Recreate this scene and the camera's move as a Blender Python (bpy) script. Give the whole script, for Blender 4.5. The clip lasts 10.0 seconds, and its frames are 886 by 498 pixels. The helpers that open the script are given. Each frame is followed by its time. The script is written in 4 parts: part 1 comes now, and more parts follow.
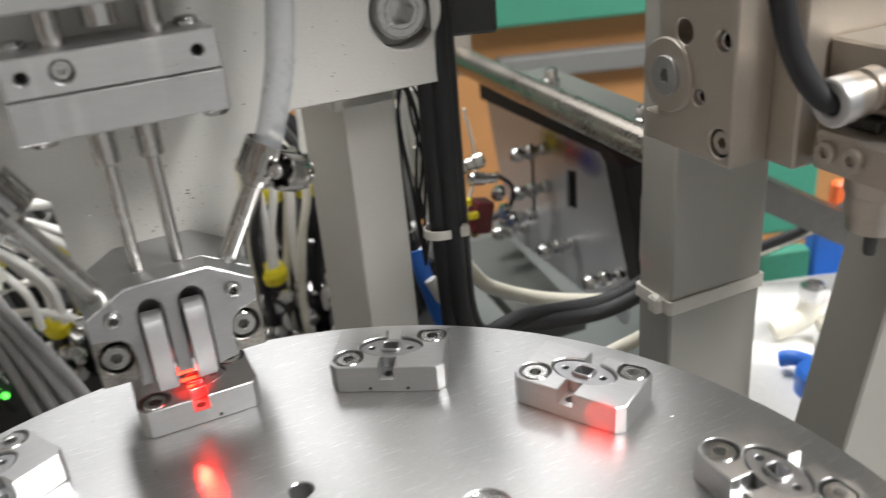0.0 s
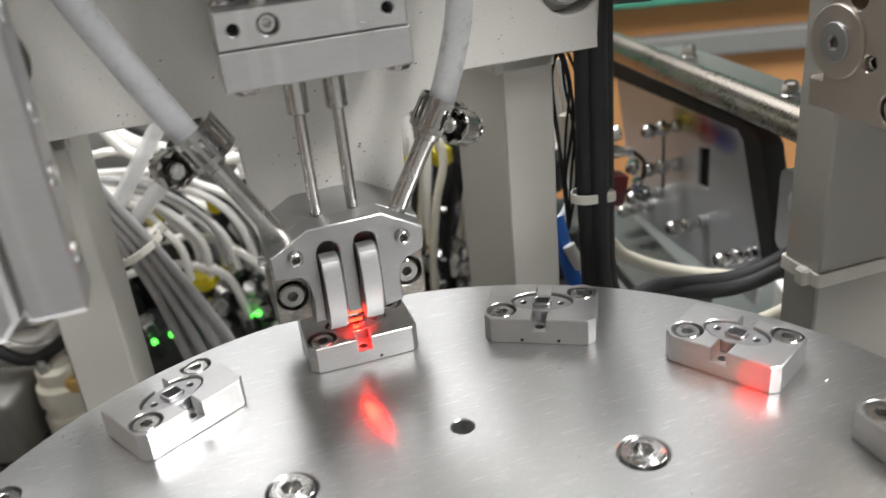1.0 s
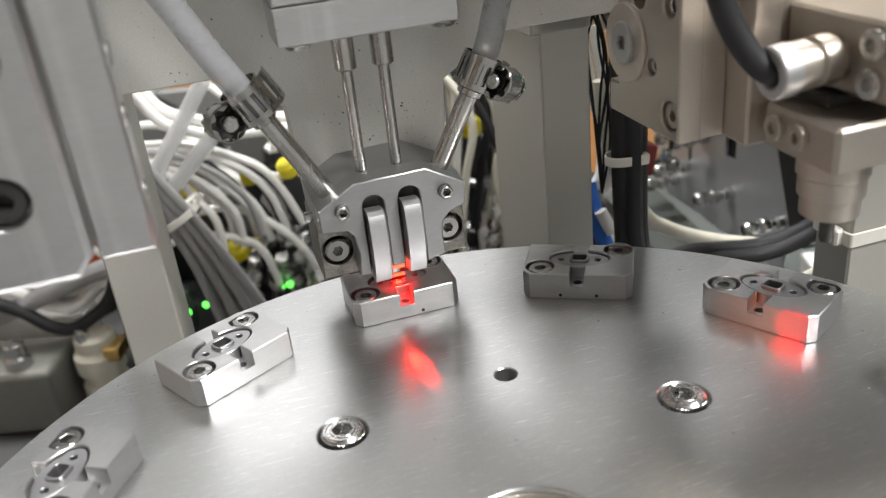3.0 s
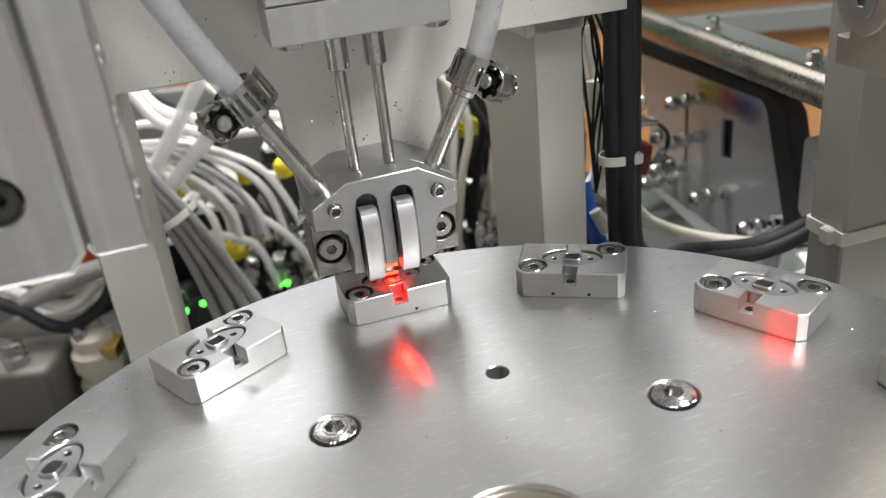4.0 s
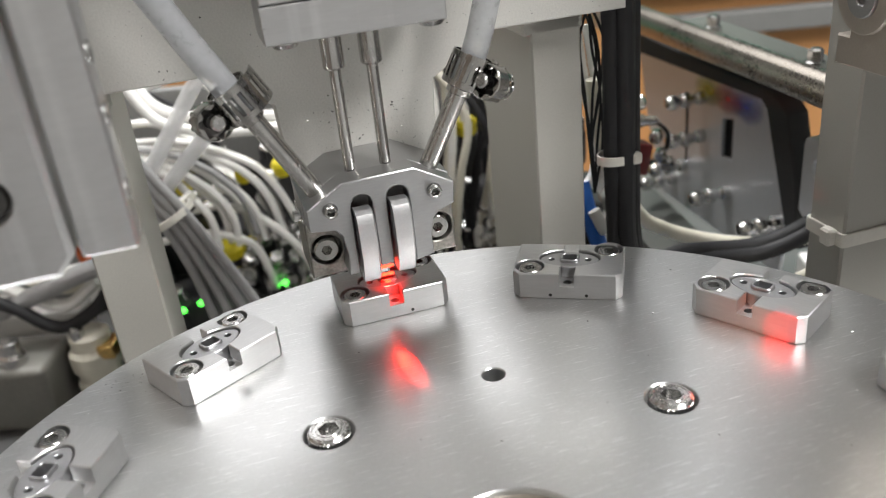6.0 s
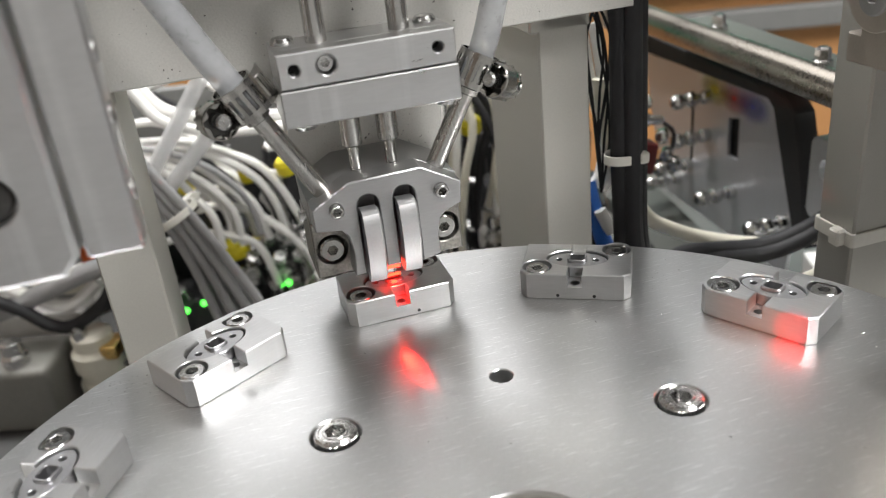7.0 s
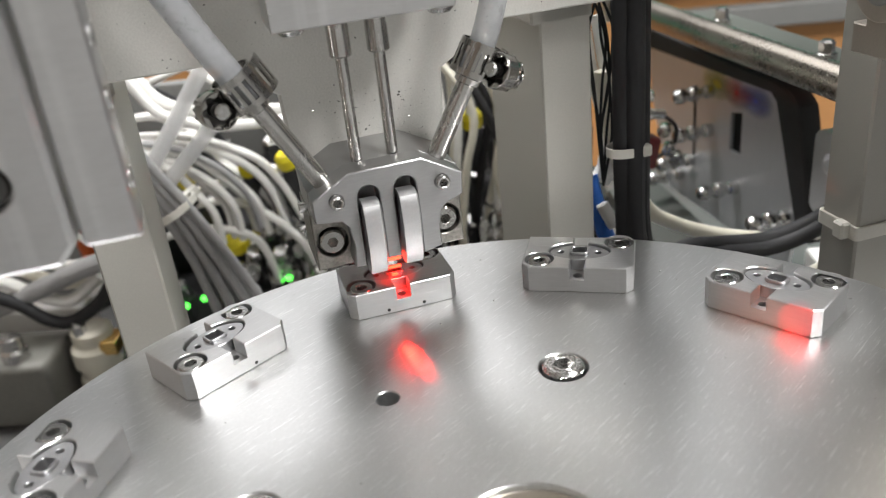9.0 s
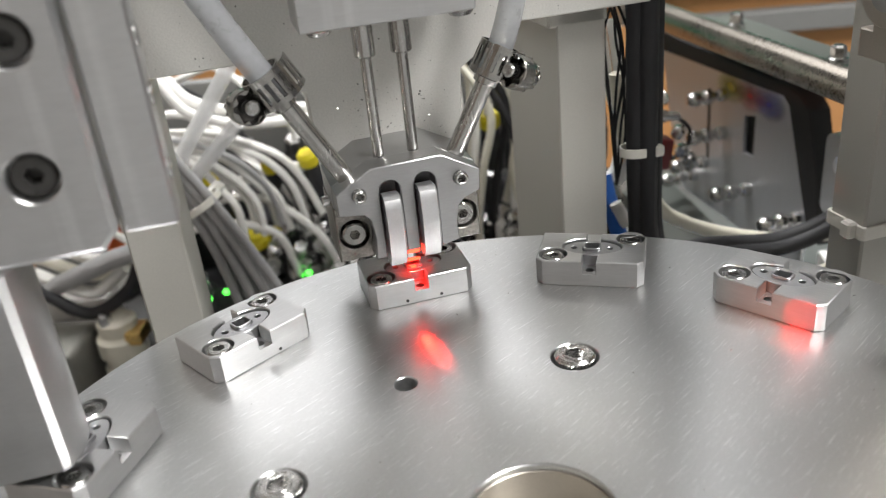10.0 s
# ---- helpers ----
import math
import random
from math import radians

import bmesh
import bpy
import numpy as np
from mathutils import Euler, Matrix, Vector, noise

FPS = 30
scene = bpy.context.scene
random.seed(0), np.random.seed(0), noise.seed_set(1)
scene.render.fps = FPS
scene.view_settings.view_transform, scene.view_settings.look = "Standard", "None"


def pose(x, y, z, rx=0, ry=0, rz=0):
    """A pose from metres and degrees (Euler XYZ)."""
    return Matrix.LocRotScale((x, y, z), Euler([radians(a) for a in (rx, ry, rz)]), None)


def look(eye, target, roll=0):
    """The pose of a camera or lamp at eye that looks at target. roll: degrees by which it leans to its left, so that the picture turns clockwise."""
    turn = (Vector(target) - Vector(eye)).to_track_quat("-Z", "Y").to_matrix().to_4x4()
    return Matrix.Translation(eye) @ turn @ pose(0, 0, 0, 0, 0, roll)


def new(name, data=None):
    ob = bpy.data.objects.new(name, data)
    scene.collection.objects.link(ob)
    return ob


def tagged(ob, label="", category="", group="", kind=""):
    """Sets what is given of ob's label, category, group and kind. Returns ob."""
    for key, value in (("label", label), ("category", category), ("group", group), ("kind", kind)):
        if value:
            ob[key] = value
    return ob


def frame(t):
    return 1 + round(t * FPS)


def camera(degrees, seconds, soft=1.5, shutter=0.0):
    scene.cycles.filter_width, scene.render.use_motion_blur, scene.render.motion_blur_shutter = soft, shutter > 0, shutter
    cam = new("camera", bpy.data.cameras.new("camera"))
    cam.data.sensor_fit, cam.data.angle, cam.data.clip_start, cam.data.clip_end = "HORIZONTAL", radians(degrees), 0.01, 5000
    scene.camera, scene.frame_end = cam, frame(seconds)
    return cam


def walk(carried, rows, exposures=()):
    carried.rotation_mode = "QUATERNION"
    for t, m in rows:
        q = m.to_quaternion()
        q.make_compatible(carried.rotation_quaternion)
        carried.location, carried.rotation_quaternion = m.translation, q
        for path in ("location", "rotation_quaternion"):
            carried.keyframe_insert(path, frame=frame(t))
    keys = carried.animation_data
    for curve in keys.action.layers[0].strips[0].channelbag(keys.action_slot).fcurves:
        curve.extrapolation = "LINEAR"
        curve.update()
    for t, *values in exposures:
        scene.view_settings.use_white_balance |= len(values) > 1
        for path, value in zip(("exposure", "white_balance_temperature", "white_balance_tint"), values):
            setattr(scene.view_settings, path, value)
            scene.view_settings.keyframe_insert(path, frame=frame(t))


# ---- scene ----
cam = camera(54.8, 10.0, soft=1.0, shutter=0.5)
cam.data.dof.use_dof = True
cam.data.dof.focus_distance = 0.262
cam.data.dof.aperture_fstop = 13.0
PATH = [
    (0.0, (0.02542, -0.11045, 0.14421), (0.04389, 0.15987, 0.01542), -5.196),
    (0.5, (0.01475, -0.11925, 0.14732), (0.01369, 0.15198, 0.01914), -5.320),
    (1.0, (0.00534, -0.12312, 0.14203), (-0.00894, 0.14687, 0.01203), -5.765),
    (1.5, (0.00046, -0.12795, 0.13497), (-0.01755, 0.14100, 0.00328), -6.148),
    (2.0, (-0.00141, -0.13057, 0.13348), (-0.02044, 0.13799, 0.00113), -6.274),
    (2.5, (-0.00331, -0.13212, 0.13548), (-0.02266, 0.13639, 0.00310), -6.309),
    (4.0, (-0.00086, -0.13491, 0.13641), (-0.02058, 0.13348, 0.00384), -6.222),
    (4.5, (0.00105, -0.13442, 0.13626), (-0.01859, 0.13399, 0.00370), -6.214),
    (5.0, (0.00085, -0.13311, 0.13693), (-0.01903, 0.13528, 0.00436), -6.205),
    (5.5, (0.00101, -0.13283, 0.13624), (-0.01916, 0.13541, 0.00342), -6.202),
    (7.0, (-0.00109, -0.13060, 0.13514), (-0.02188, 0.13749, 0.00212), -6.235),
    (7.5, (-0.00197, -0.12944, 0.13386), (-0.02291, 0.13874, 0.00103), -6.252),
    (8.0, (-0.00163, -0.12990, 0.13306), (-0.02262, 0.13817, 0.00003), -6.272),
    (8.5, (-0.00036, -0.13049, 0.13244), (-0.02143, 0.13754, -0.00066), -6.251),
    (9.0, (-0.00136, -0.12961, 0.13240), (-0.02258, 0.13829, -0.00093), -6.245),
    (9.5, (-0.00254, -0.13378, 0.13358), (-0.02404, 0.13408, 0.00023), -6.208),
    (10.0, (-0.00141, -0.13989, 0.13464), (-0.02794, 0.12811, 0.00247), -6.029),
]
walk(cam, [(t, look(eye, target, roll)) for t, eye, target, roll in PATH])

# ---- light ----
world = bpy.data.worlds.new("world")
scene.world = world
world.use_nodes = True
world.node_tree.nodes["Background"].inputs[0].default_value = (0.9, 0.95, 1.0, 1)
world.node_tree.nodes["Background"].inputs[1].default_value = 0.15
scene.view_settings.exposure = 0.0


def area_lamp(name, eye, target, sx, sy, watts, colour):
    data = bpy.data.lights.new(name, "AREA")
    data.shape, data.size, data.size_y, data.energy, data.color = "RECTANGLE", sx, sy, watts, colour
    ob = new(name, data)
    ob.matrix_world = look(eye, target)
    return ob


def spot_lamp(name, eye, target, watts, angle, blend, radius, colour):
    data = bpy.data.lights.new(name, "SPOT")
    data.energy, data.spot_size, data.spot_blend, data.shadow_soft_size, data.color = watts, radians(angle), blend, radius, colour
    ob = new(name, data)
    ob.matrix_world = look(eye, target)
    return ob


STATION = 18.686            # the machine's own axes: u to the right along the slides, v outward to the posts
F0 = pose(0, 0, 0, 0, 0, STATION)


def uvz(u, v, z):
    return F0 @ Vector((u / 1000, v / 1000, z / 1000))


# unseen overhead area lights, added and sized to suit the metal's sheen
area_lamp("unseen_key_front", (0.92, -0.52, 1.63), (0, 0.05, 0), 0.5, 1.4, 97, (1.0, 0.985, 0.965))
area_lamp("unseen_fill_back", (-0.17, 1.48, 1.63), (0, 0.1, 0), 1.35, 1.25, 17, (1.0, 0.985, 0.98))
area_lamp("unseen_fill_middle", (-0.25, 0.62, 1.63), (-0.1, 0.3, 0), 1.2, 0.3, 42, (1.0, 0.99, 0.98))
spot_lamp("gripper_beam", uvz(-6.0, 99.4, 7.0), uvz(-3.9, 75.5, 0.0), 1.5, 13.0, 1.0, 0.001, (1.0, 0.01, 0.005))
spot_lamp("notch_glow", uvz(-1.0, 103.5, 16.5), uvz(-0.6, 107.5, 8.0), 0.09, 80, 0.6, 0.0008, (1.0, 0.01, 0.005))
spot_lamp("sensor_beam", uvz(20, -72, 60), uvz(94.2, 41.6, 4.4), 11.0, 4.2, 0.35, 0.0006, (1.0, 0.0, 0.0))
# added low fill for the salmon bounce on the right block's front
spot_lamp("salmon_fill", uvz(-10, -60, 16), uvz(86, 48, 4.0), 1.5, 11.0, 1.0, 0.002, (1.0, 0.24, 0.10))

# ---- materials ----
def material(name, base, rough=0.5, metal=0.0, grain=900.0, blotch=60.0, vary=0.12, rvary=0.1, bump=0.0, stretch=(1, 1, 1), specks=0.0, emit=0.0, alpha=1.0, trans=0.0, coat=0.0):
    """A surface with fine grain and broad blotches in colour and gloss, relief and small dark specks."""
    m = bpy.data.materials.new(name)
    m.use_nodes = True
    nt = m.node_tree
    n, l = nt.nodes, nt.links
    b = n["Principled BSDF"]
    b.inputs["Metallic"].default_value = metal
    b.inputs["Coat Weight"].default_value = coat
    b.inputs["Transmission Weight"].default_value = trans
    b.inputs["Alpha"].default_value = alpha
    tc = n.new("ShaderNodeTexCoord")
    mp = n.new("ShaderNodeMapping")
    mp.inputs["Scale"].default_value = stretch
    l.new(tc.outputs["Object"], mp.inputs[0])
    fine, broad = n.new("ShaderNodeTexNoise"), n.new("ShaderNodeTexNoise")
    fine.inputs["Scale"].default_value, broad.inputs["Scale"].default_value = grain, blotch
    fine.inputs["Detail"].default_value, broad.inputs["Detail"].default_value = 3, 4
    l.new(mp.outputs[0], fine.inputs["Vector"])
    l.new(tc.outputs["Object"], broad.inputs["Vector"])
    mix = n.new("ShaderNodeMath")
    mix.operation = "ADD"
    l.new(fine.outputs[0], mix.inputs[0])
    l.new(broad.outputs[0], mix.inputs[1])
    ramp = n.new("ShaderNodeMapRange")
    ramp.inputs[1].default_value, ramp.inputs[2].default_value = 0.6, 1.4
    ramp.inputs[3].default_value, ramp.inputs[4].default_value = 1 - vary, 1 + vary
    l.new(mix.outputs[0], ramp.inputs[0])
    rnd = n.new("ShaderNodeObjectInfo")
    tint = n.new("ShaderNodeMapRange")
    tint.inputs[3].default_value, tint.inputs[4].default_value = 0.95, 1.05
    l.new(rnd.outputs["Random"], tint.inputs[0])
    mul = n.new("ShaderNodeMath")
    mul.operation = "MULTIPLY"
    l.new(ramp.outputs[0], mul.inputs[0])
    l.new(tint.outputs[0], mul.inputs[1])
    last = mul.outputs[0]
    if specks:
        vo = n.new("ShaderNodeTexVoronoi")
        vo.inputs["Scale"].default_value = 330
        l.new(tc.outputs["Object"], vo.inputs["Vector"])
        cut = n.new("ShaderNodeMapRange")
        cut.inputs[1].default_value, cut.inputs[2].default_value = 0.07, 0.14
        cut.inputs[3].default_value, cut.inputs[4].default_value = 1 - specks, 1.0
        l.new(vo.outputs["Distance"], cut.inputs[0])
        mask = n.new("ShaderNodeMapRange")
        mask.inputs[1].default_value, mask.inputs[2].default_value = 0.42, 0.50
        mask.inputs[3].default_value, mask.inputs[4].default_value = 1.0, 0.0
        l.new(broad.outputs[0], mask.inputs[0])
        keep = n.new("ShaderNodeMath")
        keep.operation = "MAXIMUM"
        l.new(mask.outputs[0], keep.inputs[0])
        l.new(cut.outputs[0], keep.inputs[1])
        m2 = n.new("ShaderNodeMath")
        m2.operation = "MULTIPLY"
        l.new(last, m2.inputs[0])
        few = n.new("ShaderNodeMath")
        few.operation = "GREATER_THAN"
        few.inputs[1].default_value = 0.42
        l.new(vo.outputs["Color"], few.inputs[0])
        some = n.new("ShaderNodeMath")
        some.operation = "MAXIMUM"
        l.new(few.outputs[0], some.inputs[0])
        l.new(keep.outputs[0], some.inputs[1])
        l.new(some.outputs[0], m2.inputs[1])
        last = m2.outputs[0]
    col = n.new("ShaderNodeVectorMath")
    col.operation = "SCALE"
    col.inputs[0].default_value = base
    l.new(last, col.inputs["Scale"])
    l.new(col.outputs[0], b.inputs["Base Color"])
    rr = n.new("ShaderNodeMapRange")
    rr.inputs[1].default_value, rr.inputs[2].default_value = 0.6, 1.4
    rr.inputs[3].default_value, rr.inputs[4].default_value = max(0.02, rough - rvary), rough + rvary
    l.new(mix.outputs[0], rr.inputs[0])
    l.new(rr.outputs[0], b.inputs["Roughness"])
    if bump:
        bp = n.new("ShaderNodeBump")
        bp.inputs["Strength"].default_value = bump
        bp.inputs["Distance"].default_value = 0.0003
        l.new(fine.outputs[0], bp.inputs["Height"])
        l.new(bp.outputs[0], b.inputs["Normal"])
    if emit:
        b.inputs["Emission Color"].default_value = (*base, 1)
        b.inputs["Emission Strength"].default_value = emit
    return m


DIAL = material("ground_aluminium", (0.60, 0.605, 0.605), 0.29, 0.95, 1150, 14, 0.07, 0.02, 0.06, (1, 1, 1), 0.0)
BLOCK = material("milled_aluminium", (0.60, 0.60, 0.60), 0.31, 0.95, 1400, 120, 0.06, 0.04, 0.05, (0.15, 1, 1))
GREYSTEEL = material("ground_tool_steel", (0.385, 0.385, 0.385), 0.38, 0.9, 1600, 90, 0.08, 0.07, 0.10, (0.2, 1, 1))
DARKSTEEL = material("oiled_dark_steel", (0.23, 0.22, 0.20), 0.42, 0.8, 1100, 260, 0.45, 0.1, 0.3)
PLATE = material("blasted_grey_aluminium", (0.57, 0.56, 0.53), 0.5, 0.35, 1500, 25, 0.10, 0.10, 0.26, (1, 1, 1), 0.7)
POST = material("grey_painted_steel", (0.40, 0.39, 0.355), 0.46, 0.25, 1800, 18, 0.05, 0.06, 0.10)
NICKEL = material("nickel_plated_aluminium", (0.52, 0.475, 0.42), 0.36, 0.85, 1300, 50, 0.07, 0.06, 0.08)
CHROME = material("bright_steel", (0.60, 0.595, 0.585), 0.22, 1.0, 1500, 200, 0.10, 0.08, 0.10)
RODSTEEL = material("polished_rod_steel", (0.55, 0.54, 0.52), 0.24, 1.0, 1500, 120, 0.08, 0.06, 0.05, (1, 1, 0.1))
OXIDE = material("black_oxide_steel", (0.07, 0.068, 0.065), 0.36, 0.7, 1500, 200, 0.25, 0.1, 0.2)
# near-black colour stands in for the darkness inside holes
HOLESHADE = material("painted_hole_shade", (0.03, 0.03, 0.03), 0.5, 0.5)
SILICONE = material("milky_silicone", (0.42, 0.43, 0.45), 0.30, 0.0, 500, 90, 0.10, 0.05, 0.0, alpha=0.52)
CLEARTUBE = material("frosted_clear_tube", (0.80, 0.80, 0.80), 0.32, 0.0, 500, 40, 0.05, 0.05, 0.0, alpha=0.38)
WHITEHOSE = material("white_polyurethane", (0.86, 0.85, 0.82), 0.36, 0.0, 300, 40, 0.06, 0.08)
CREAMHOSE = material("cream_tube", (0.68, 0.65, 0.55), 0.4, 0.0, 300, 40, 0.06, 0.08)
GREYCABLE = material("grey_cable", (0.34, 0.34, 0.34), 0.45, 0.0, 400, 60, 0.1, 0.08)
BLACKCABLE = material("black_cable", (0.013, 0.013, 0.015), 0.62, 0.0, 500, 60, 0.2, 0.1)
BLACKPLASTIC = material("black_plastic", (0.028, 0.028, 0.03), 0.38, 0.0, 500, 80, 0.2, 0.1)
YELLOW = material("yellow_plastic", (0.85, 0.72, 0.02), 0.4, 0.0, 500, 90, 0.08, 0.08)
ORANGE = material("orange_plastic", (0.85, 0.16, 0.04), 0.4, 0.0, 500, 60, 0.08, 0.08)
BLUE = material("blue_plastic", (0.03, 0.16, 0.62), 0.35, 0.0, 500, 60, 0.1, 0.08)
RED = material("red_plastic", (0.12, 0.010, 0.012), 0.4, 0.0, 500, 60, 0.1, 0.08)
TIE = material("natural_nylon", (0.72, 0.70, 0.64), 0.4, 0.0, 500, 80, 0.05, 0.06)
SHEET = material("stainless_sheet", (0.56, 0.575, 0.60), 0.40, 0.5, 900, 12, 0.05, 0.07, 0.05, (1, 1, 0.1))
GREENBOX = material("grey_green_paint", (0.095, 0.10, 0.09), 0.45, 0.1, 900, 20, 0.08, 0.08)
BOARD = material("tan_board", (0.55, 0.27, 0.10), 0.6, 0.0, 300, 4, 0.10, 0.06, 0.05)
GREENMAT = material("green_mat", (0.06, 0.30, 0.20), 0.6, 0.0, 300, 6, 0.1, 0.05)
# wall tones are picked for what the dial and blocks reflect
TANWALL = material("tan_painted_wall", (0.24, 0.20, 0.17), 0.7, 0.0, 120, 3, 0.05, 0.05, 0.03)
DARKWALL = material("dark_grey_wall", (0.13, 0.13, 0.135), 0.7, 0.0, 120, 3, 0.08, 0.05, 0.03)
WALL = material("painted_wall", (0.54, 0.54, 0.53), 0.7, 0.0, 120, 3, 0.05, 0.05, 0.03)
CEIL = material("ceiling_paint", (0.66, 0.67, 0.67), 0.8, 0.0, 120, 3, 0.04, 0.05)
FLOOR = material("grey_epoxy_floor", (0.30, 0.31, 0.31), 0.4, 0.0, 160, 4, 0.1, 0.08)
TABLE = material("machine_table_aluminium", (0.20, 0.20, 0.20), 0.4, 0.75, 900, 8, 0.07, 0.07, 0.05)
WHITEPLATE = material("white_plastic_plate", (0.80, 0.79, 0.77), 0.45, 0.0, 300, 12, 0.05, 0.05)
TUBESTEEL = material("dull_tube_steel", (0.34, 0.31, 0.27), 0.30, 1.0, 900, 25, 0.12, 0.08, 0.01)
CLAMP = material("pressed_stainless", (0.48, 0.47, 0.45), 0.17, 1.0, 1500, 150, 0.15, 0.08, 0.12)
PANEL = material("grey_cabinet_panel", (0.22, 0.22, 0.215), 0.5, 0.1, 300, 8, 0.1, 0.08)
# pale casting, its colour darkened for the shade it stands in
PALE = material("shaded_die_casting", (0.20, 0.195, 0.175), 0.5, 0.1, 400, 25, 0.1, 0.08)
# colours of the blurred reflections painted on the feeder sheet
REFLYELLOW = material("painted_yellow_reflection", (0.60, 0.50, 0.06), 0.5)
REFLRED = material("painted_red_reflection", (0.60, 0.10, 0.09), 0.5)
REFLBLUE = material("painted_blue_reflection", (0.12, 0.14, 0.45), 0.5)
BRASS = material("brass", (0.70, 0.48, 0.18), 0.3, 1.0, 900, 90, 0.1, 0.08)
LEDGREEN = material("lit_green_led", (0.1, 1.0, 0.08), 0.4, emit=3.2)
LEDRED = material("lit_red_sensor_lens", (1.0, 0.028, 0.010), 0.4, emit=10.0)
RUBBER = material("black_rubber", (0.02, 0.02, 0.021), 0.75, 0.0, 500, 60, 0.2, 0.1)
SATIN = material("satin_steel", (0.52, 0.52, 0.525), 0.46, 0.9, 1500, 80, 0.08, 0.07, 0.12)
INSERT = material("machined_insert_steel", (0.42, 0.42, 0.43), 0.34, 0.95, 1400, 120, 0.1, 0.08, 0.1)


def scratch(m, amount, bump):
    """Long fine scratches in two directions and bright pits, over a ground surface."""
    nt = m.node_tree
    n, l = nt.nodes, nt.links
    b = n["Principled BSDF"]
    tc = n.new("ShaderNodeTexCoord")
    height = None
    for turn, lengthwise, seed in ((25, 12.0, 0.0), (-62, 18.0, 3.1), (78, 30.0, 7.7)):
        mp = n.new("ShaderNodeMapping")
        mp.inputs["Rotation"].default_value = (0, 0, radians(turn))
        mp.inputs["Location"].default_value = (seed, seed, 0)
        mp.inputs["Scale"].default_value = (lengthwise * 5, 5200.0, 1.0)
        no = n.new("ShaderNodeTexNoise")
        no.inputs["Scale"].default_value, no.inputs["Detail"].default_value = 1.0, 2.0
        l.new(tc.outputs["Object"], mp.inputs[0])
        l.new(mp.outputs[0], no.inputs["Vector"])
        if height is None:
            height = no.outputs[0]
        else:
            ad = n.new("ShaderNodeMath")
            ad.operation = "ADD"
            l.new(height, ad.inputs[0])
            l.new(no.outputs[0], ad.inputs[1])
            height = ad.outputs[0]
    pits = n.new("ShaderNodeTexVoronoi")
    pits.inputs["Scale"].default_value = 420.0
    l.new(tc.outputs["Object"], pits.inputs["Vector"])
    pm = n.new("ShaderNodeMapRange")
    pm.inputs[1].default_value, pm.inputs[2].default_value = 0.02, 0.07
    pm.inputs[3].default_value, pm.inputs[4].default_value = -0.10, 0.0
    l.new(pits.outputs["Distance"], pm.inputs[0])
    ad = n.new("ShaderNodeMath")
    ad.operation = "ADD"
    l.new(height, ad.inputs[0])
    l.new(pm.outputs[0], ad.inputs[1])
    dash = None
    for turn, low, seed in ((-6, 0.61, 1.7), (31, 0.64, 5.3), (112, 0.66, 9.1)):
        mp = n.new("ShaderNodeMapping")
        mp.inputs["Rotation"].default_value = (0, 0, radians(turn))
        mp.inputs["Location"].default_value = (seed, seed, seed)
        mp.inputs["Scale"].default_value = (150.0, 2400.0, 1.0)
        no = n.new("ShaderNodeTexNoise")
        no.inputs["Scale"].default_value, no.inputs["Detail"].default_value = 1.0, 3.0
        l.new(tc.outputs["Object"], mp.inputs[0])
        l.new(mp.outputs[0], no.inputs["Vector"])
        cut = n.new("ShaderNodeMapRange")
        cut.inputs[1].default_value, cut.inputs[2].default_value = low, low + 0.12
        cut.inputs[3].default_value, cut.inputs[4].default_value = 0.0, 0.48 * amount
        l.new(no.outputs[0], cut.inputs[0])
        if dash is None:
            dash = cut.outputs[0]
        else:
            su = n.new("ShaderNodeMath")
            su.operation = "ADD"
            l.new(dash, su.inputs[0])
            l.new(cut.outputs[0], su.inputs[1])
            dash = su.outputs[0]
    up = n.new("ShaderNodeMath")
    up.operation = "ADD"
    up.inputs[1].default_value = 0.97
    l.new(dash, up.inputs[0])
    shine = n.new("ShaderNodeVectorMath")
    shine.operation = "SCALE"
    l.new(b.inputs["Base Color"].links[0].from_socket, shine.inputs[0])
    l.new(up.outputs[0], shine.inputs["Scale"])
    l.new(shine.outputs[0], b.inputs["Base Color"])
    bp = n.new("ShaderNodeBump")
    bp.inputs["Strength"].default_value = bump
    bp.inputs["Distance"].default_value = 0.0002
    l.new(ad.outputs[0], bp.inputs["Height"])
    old = b.inputs["Normal"].links
    if old:
        l.new(old[0].from_socket, bp.inputs["Normal"])
    l.new(bp.outputs[0], b.inputs["Normal"])
    return m


scratch(DIAL, 0.7, 0.08)


def smear(m, amount):
    """Wiped, greasy patches that dull the gloss in broad strokes."""
    n, l = m.node_tree.nodes, m.node_tree.links
    b = n["Principled BSDF"]
    tc, mp, no = n.new("ShaderNodeTexCoord"), n.new("ShaderNodeMapping"), n.new("ShaderNodeTexNoise")
    mp.inputs["Rotation"].default_value = (0, 0, radians(35))
    mp.inputs["Scale"].default_value = (14.0, 46.0, 1.0)
    no.inputs["Scale"].default_value, no.inputs["Detail"].default_value, no.inputs["Distortion"].default_value = 1.0, 2.5, 0.6
    l.new(tc.outputs["Object"], mp.inputs[0])
    l.new(mp.outputs[0], no.inputs["Vector"])
    rg, ad = n.new("ShaderNodeMapRange"), n.new("ShaderNodeMath")
    rg.inputs[1].default_value, rg.inputs[2].default_value, rg.inputs[4].default_value = 0.45, 0.68, amount
    ad.operation = "ADD"
    l.new(no.outputs[0], rg.inputs[0])
    l.new(b.inputs["Roughness"].links[0].from_socket, ad.inputs[0])
    l.new(rg.outputs[0], ad.inputs[1])
    l.new(ad.outputs[0], b.inputs["Roughness"])


smear(DIAL, 0.04)
scratch(BLOCK, 0.25, 0.02)


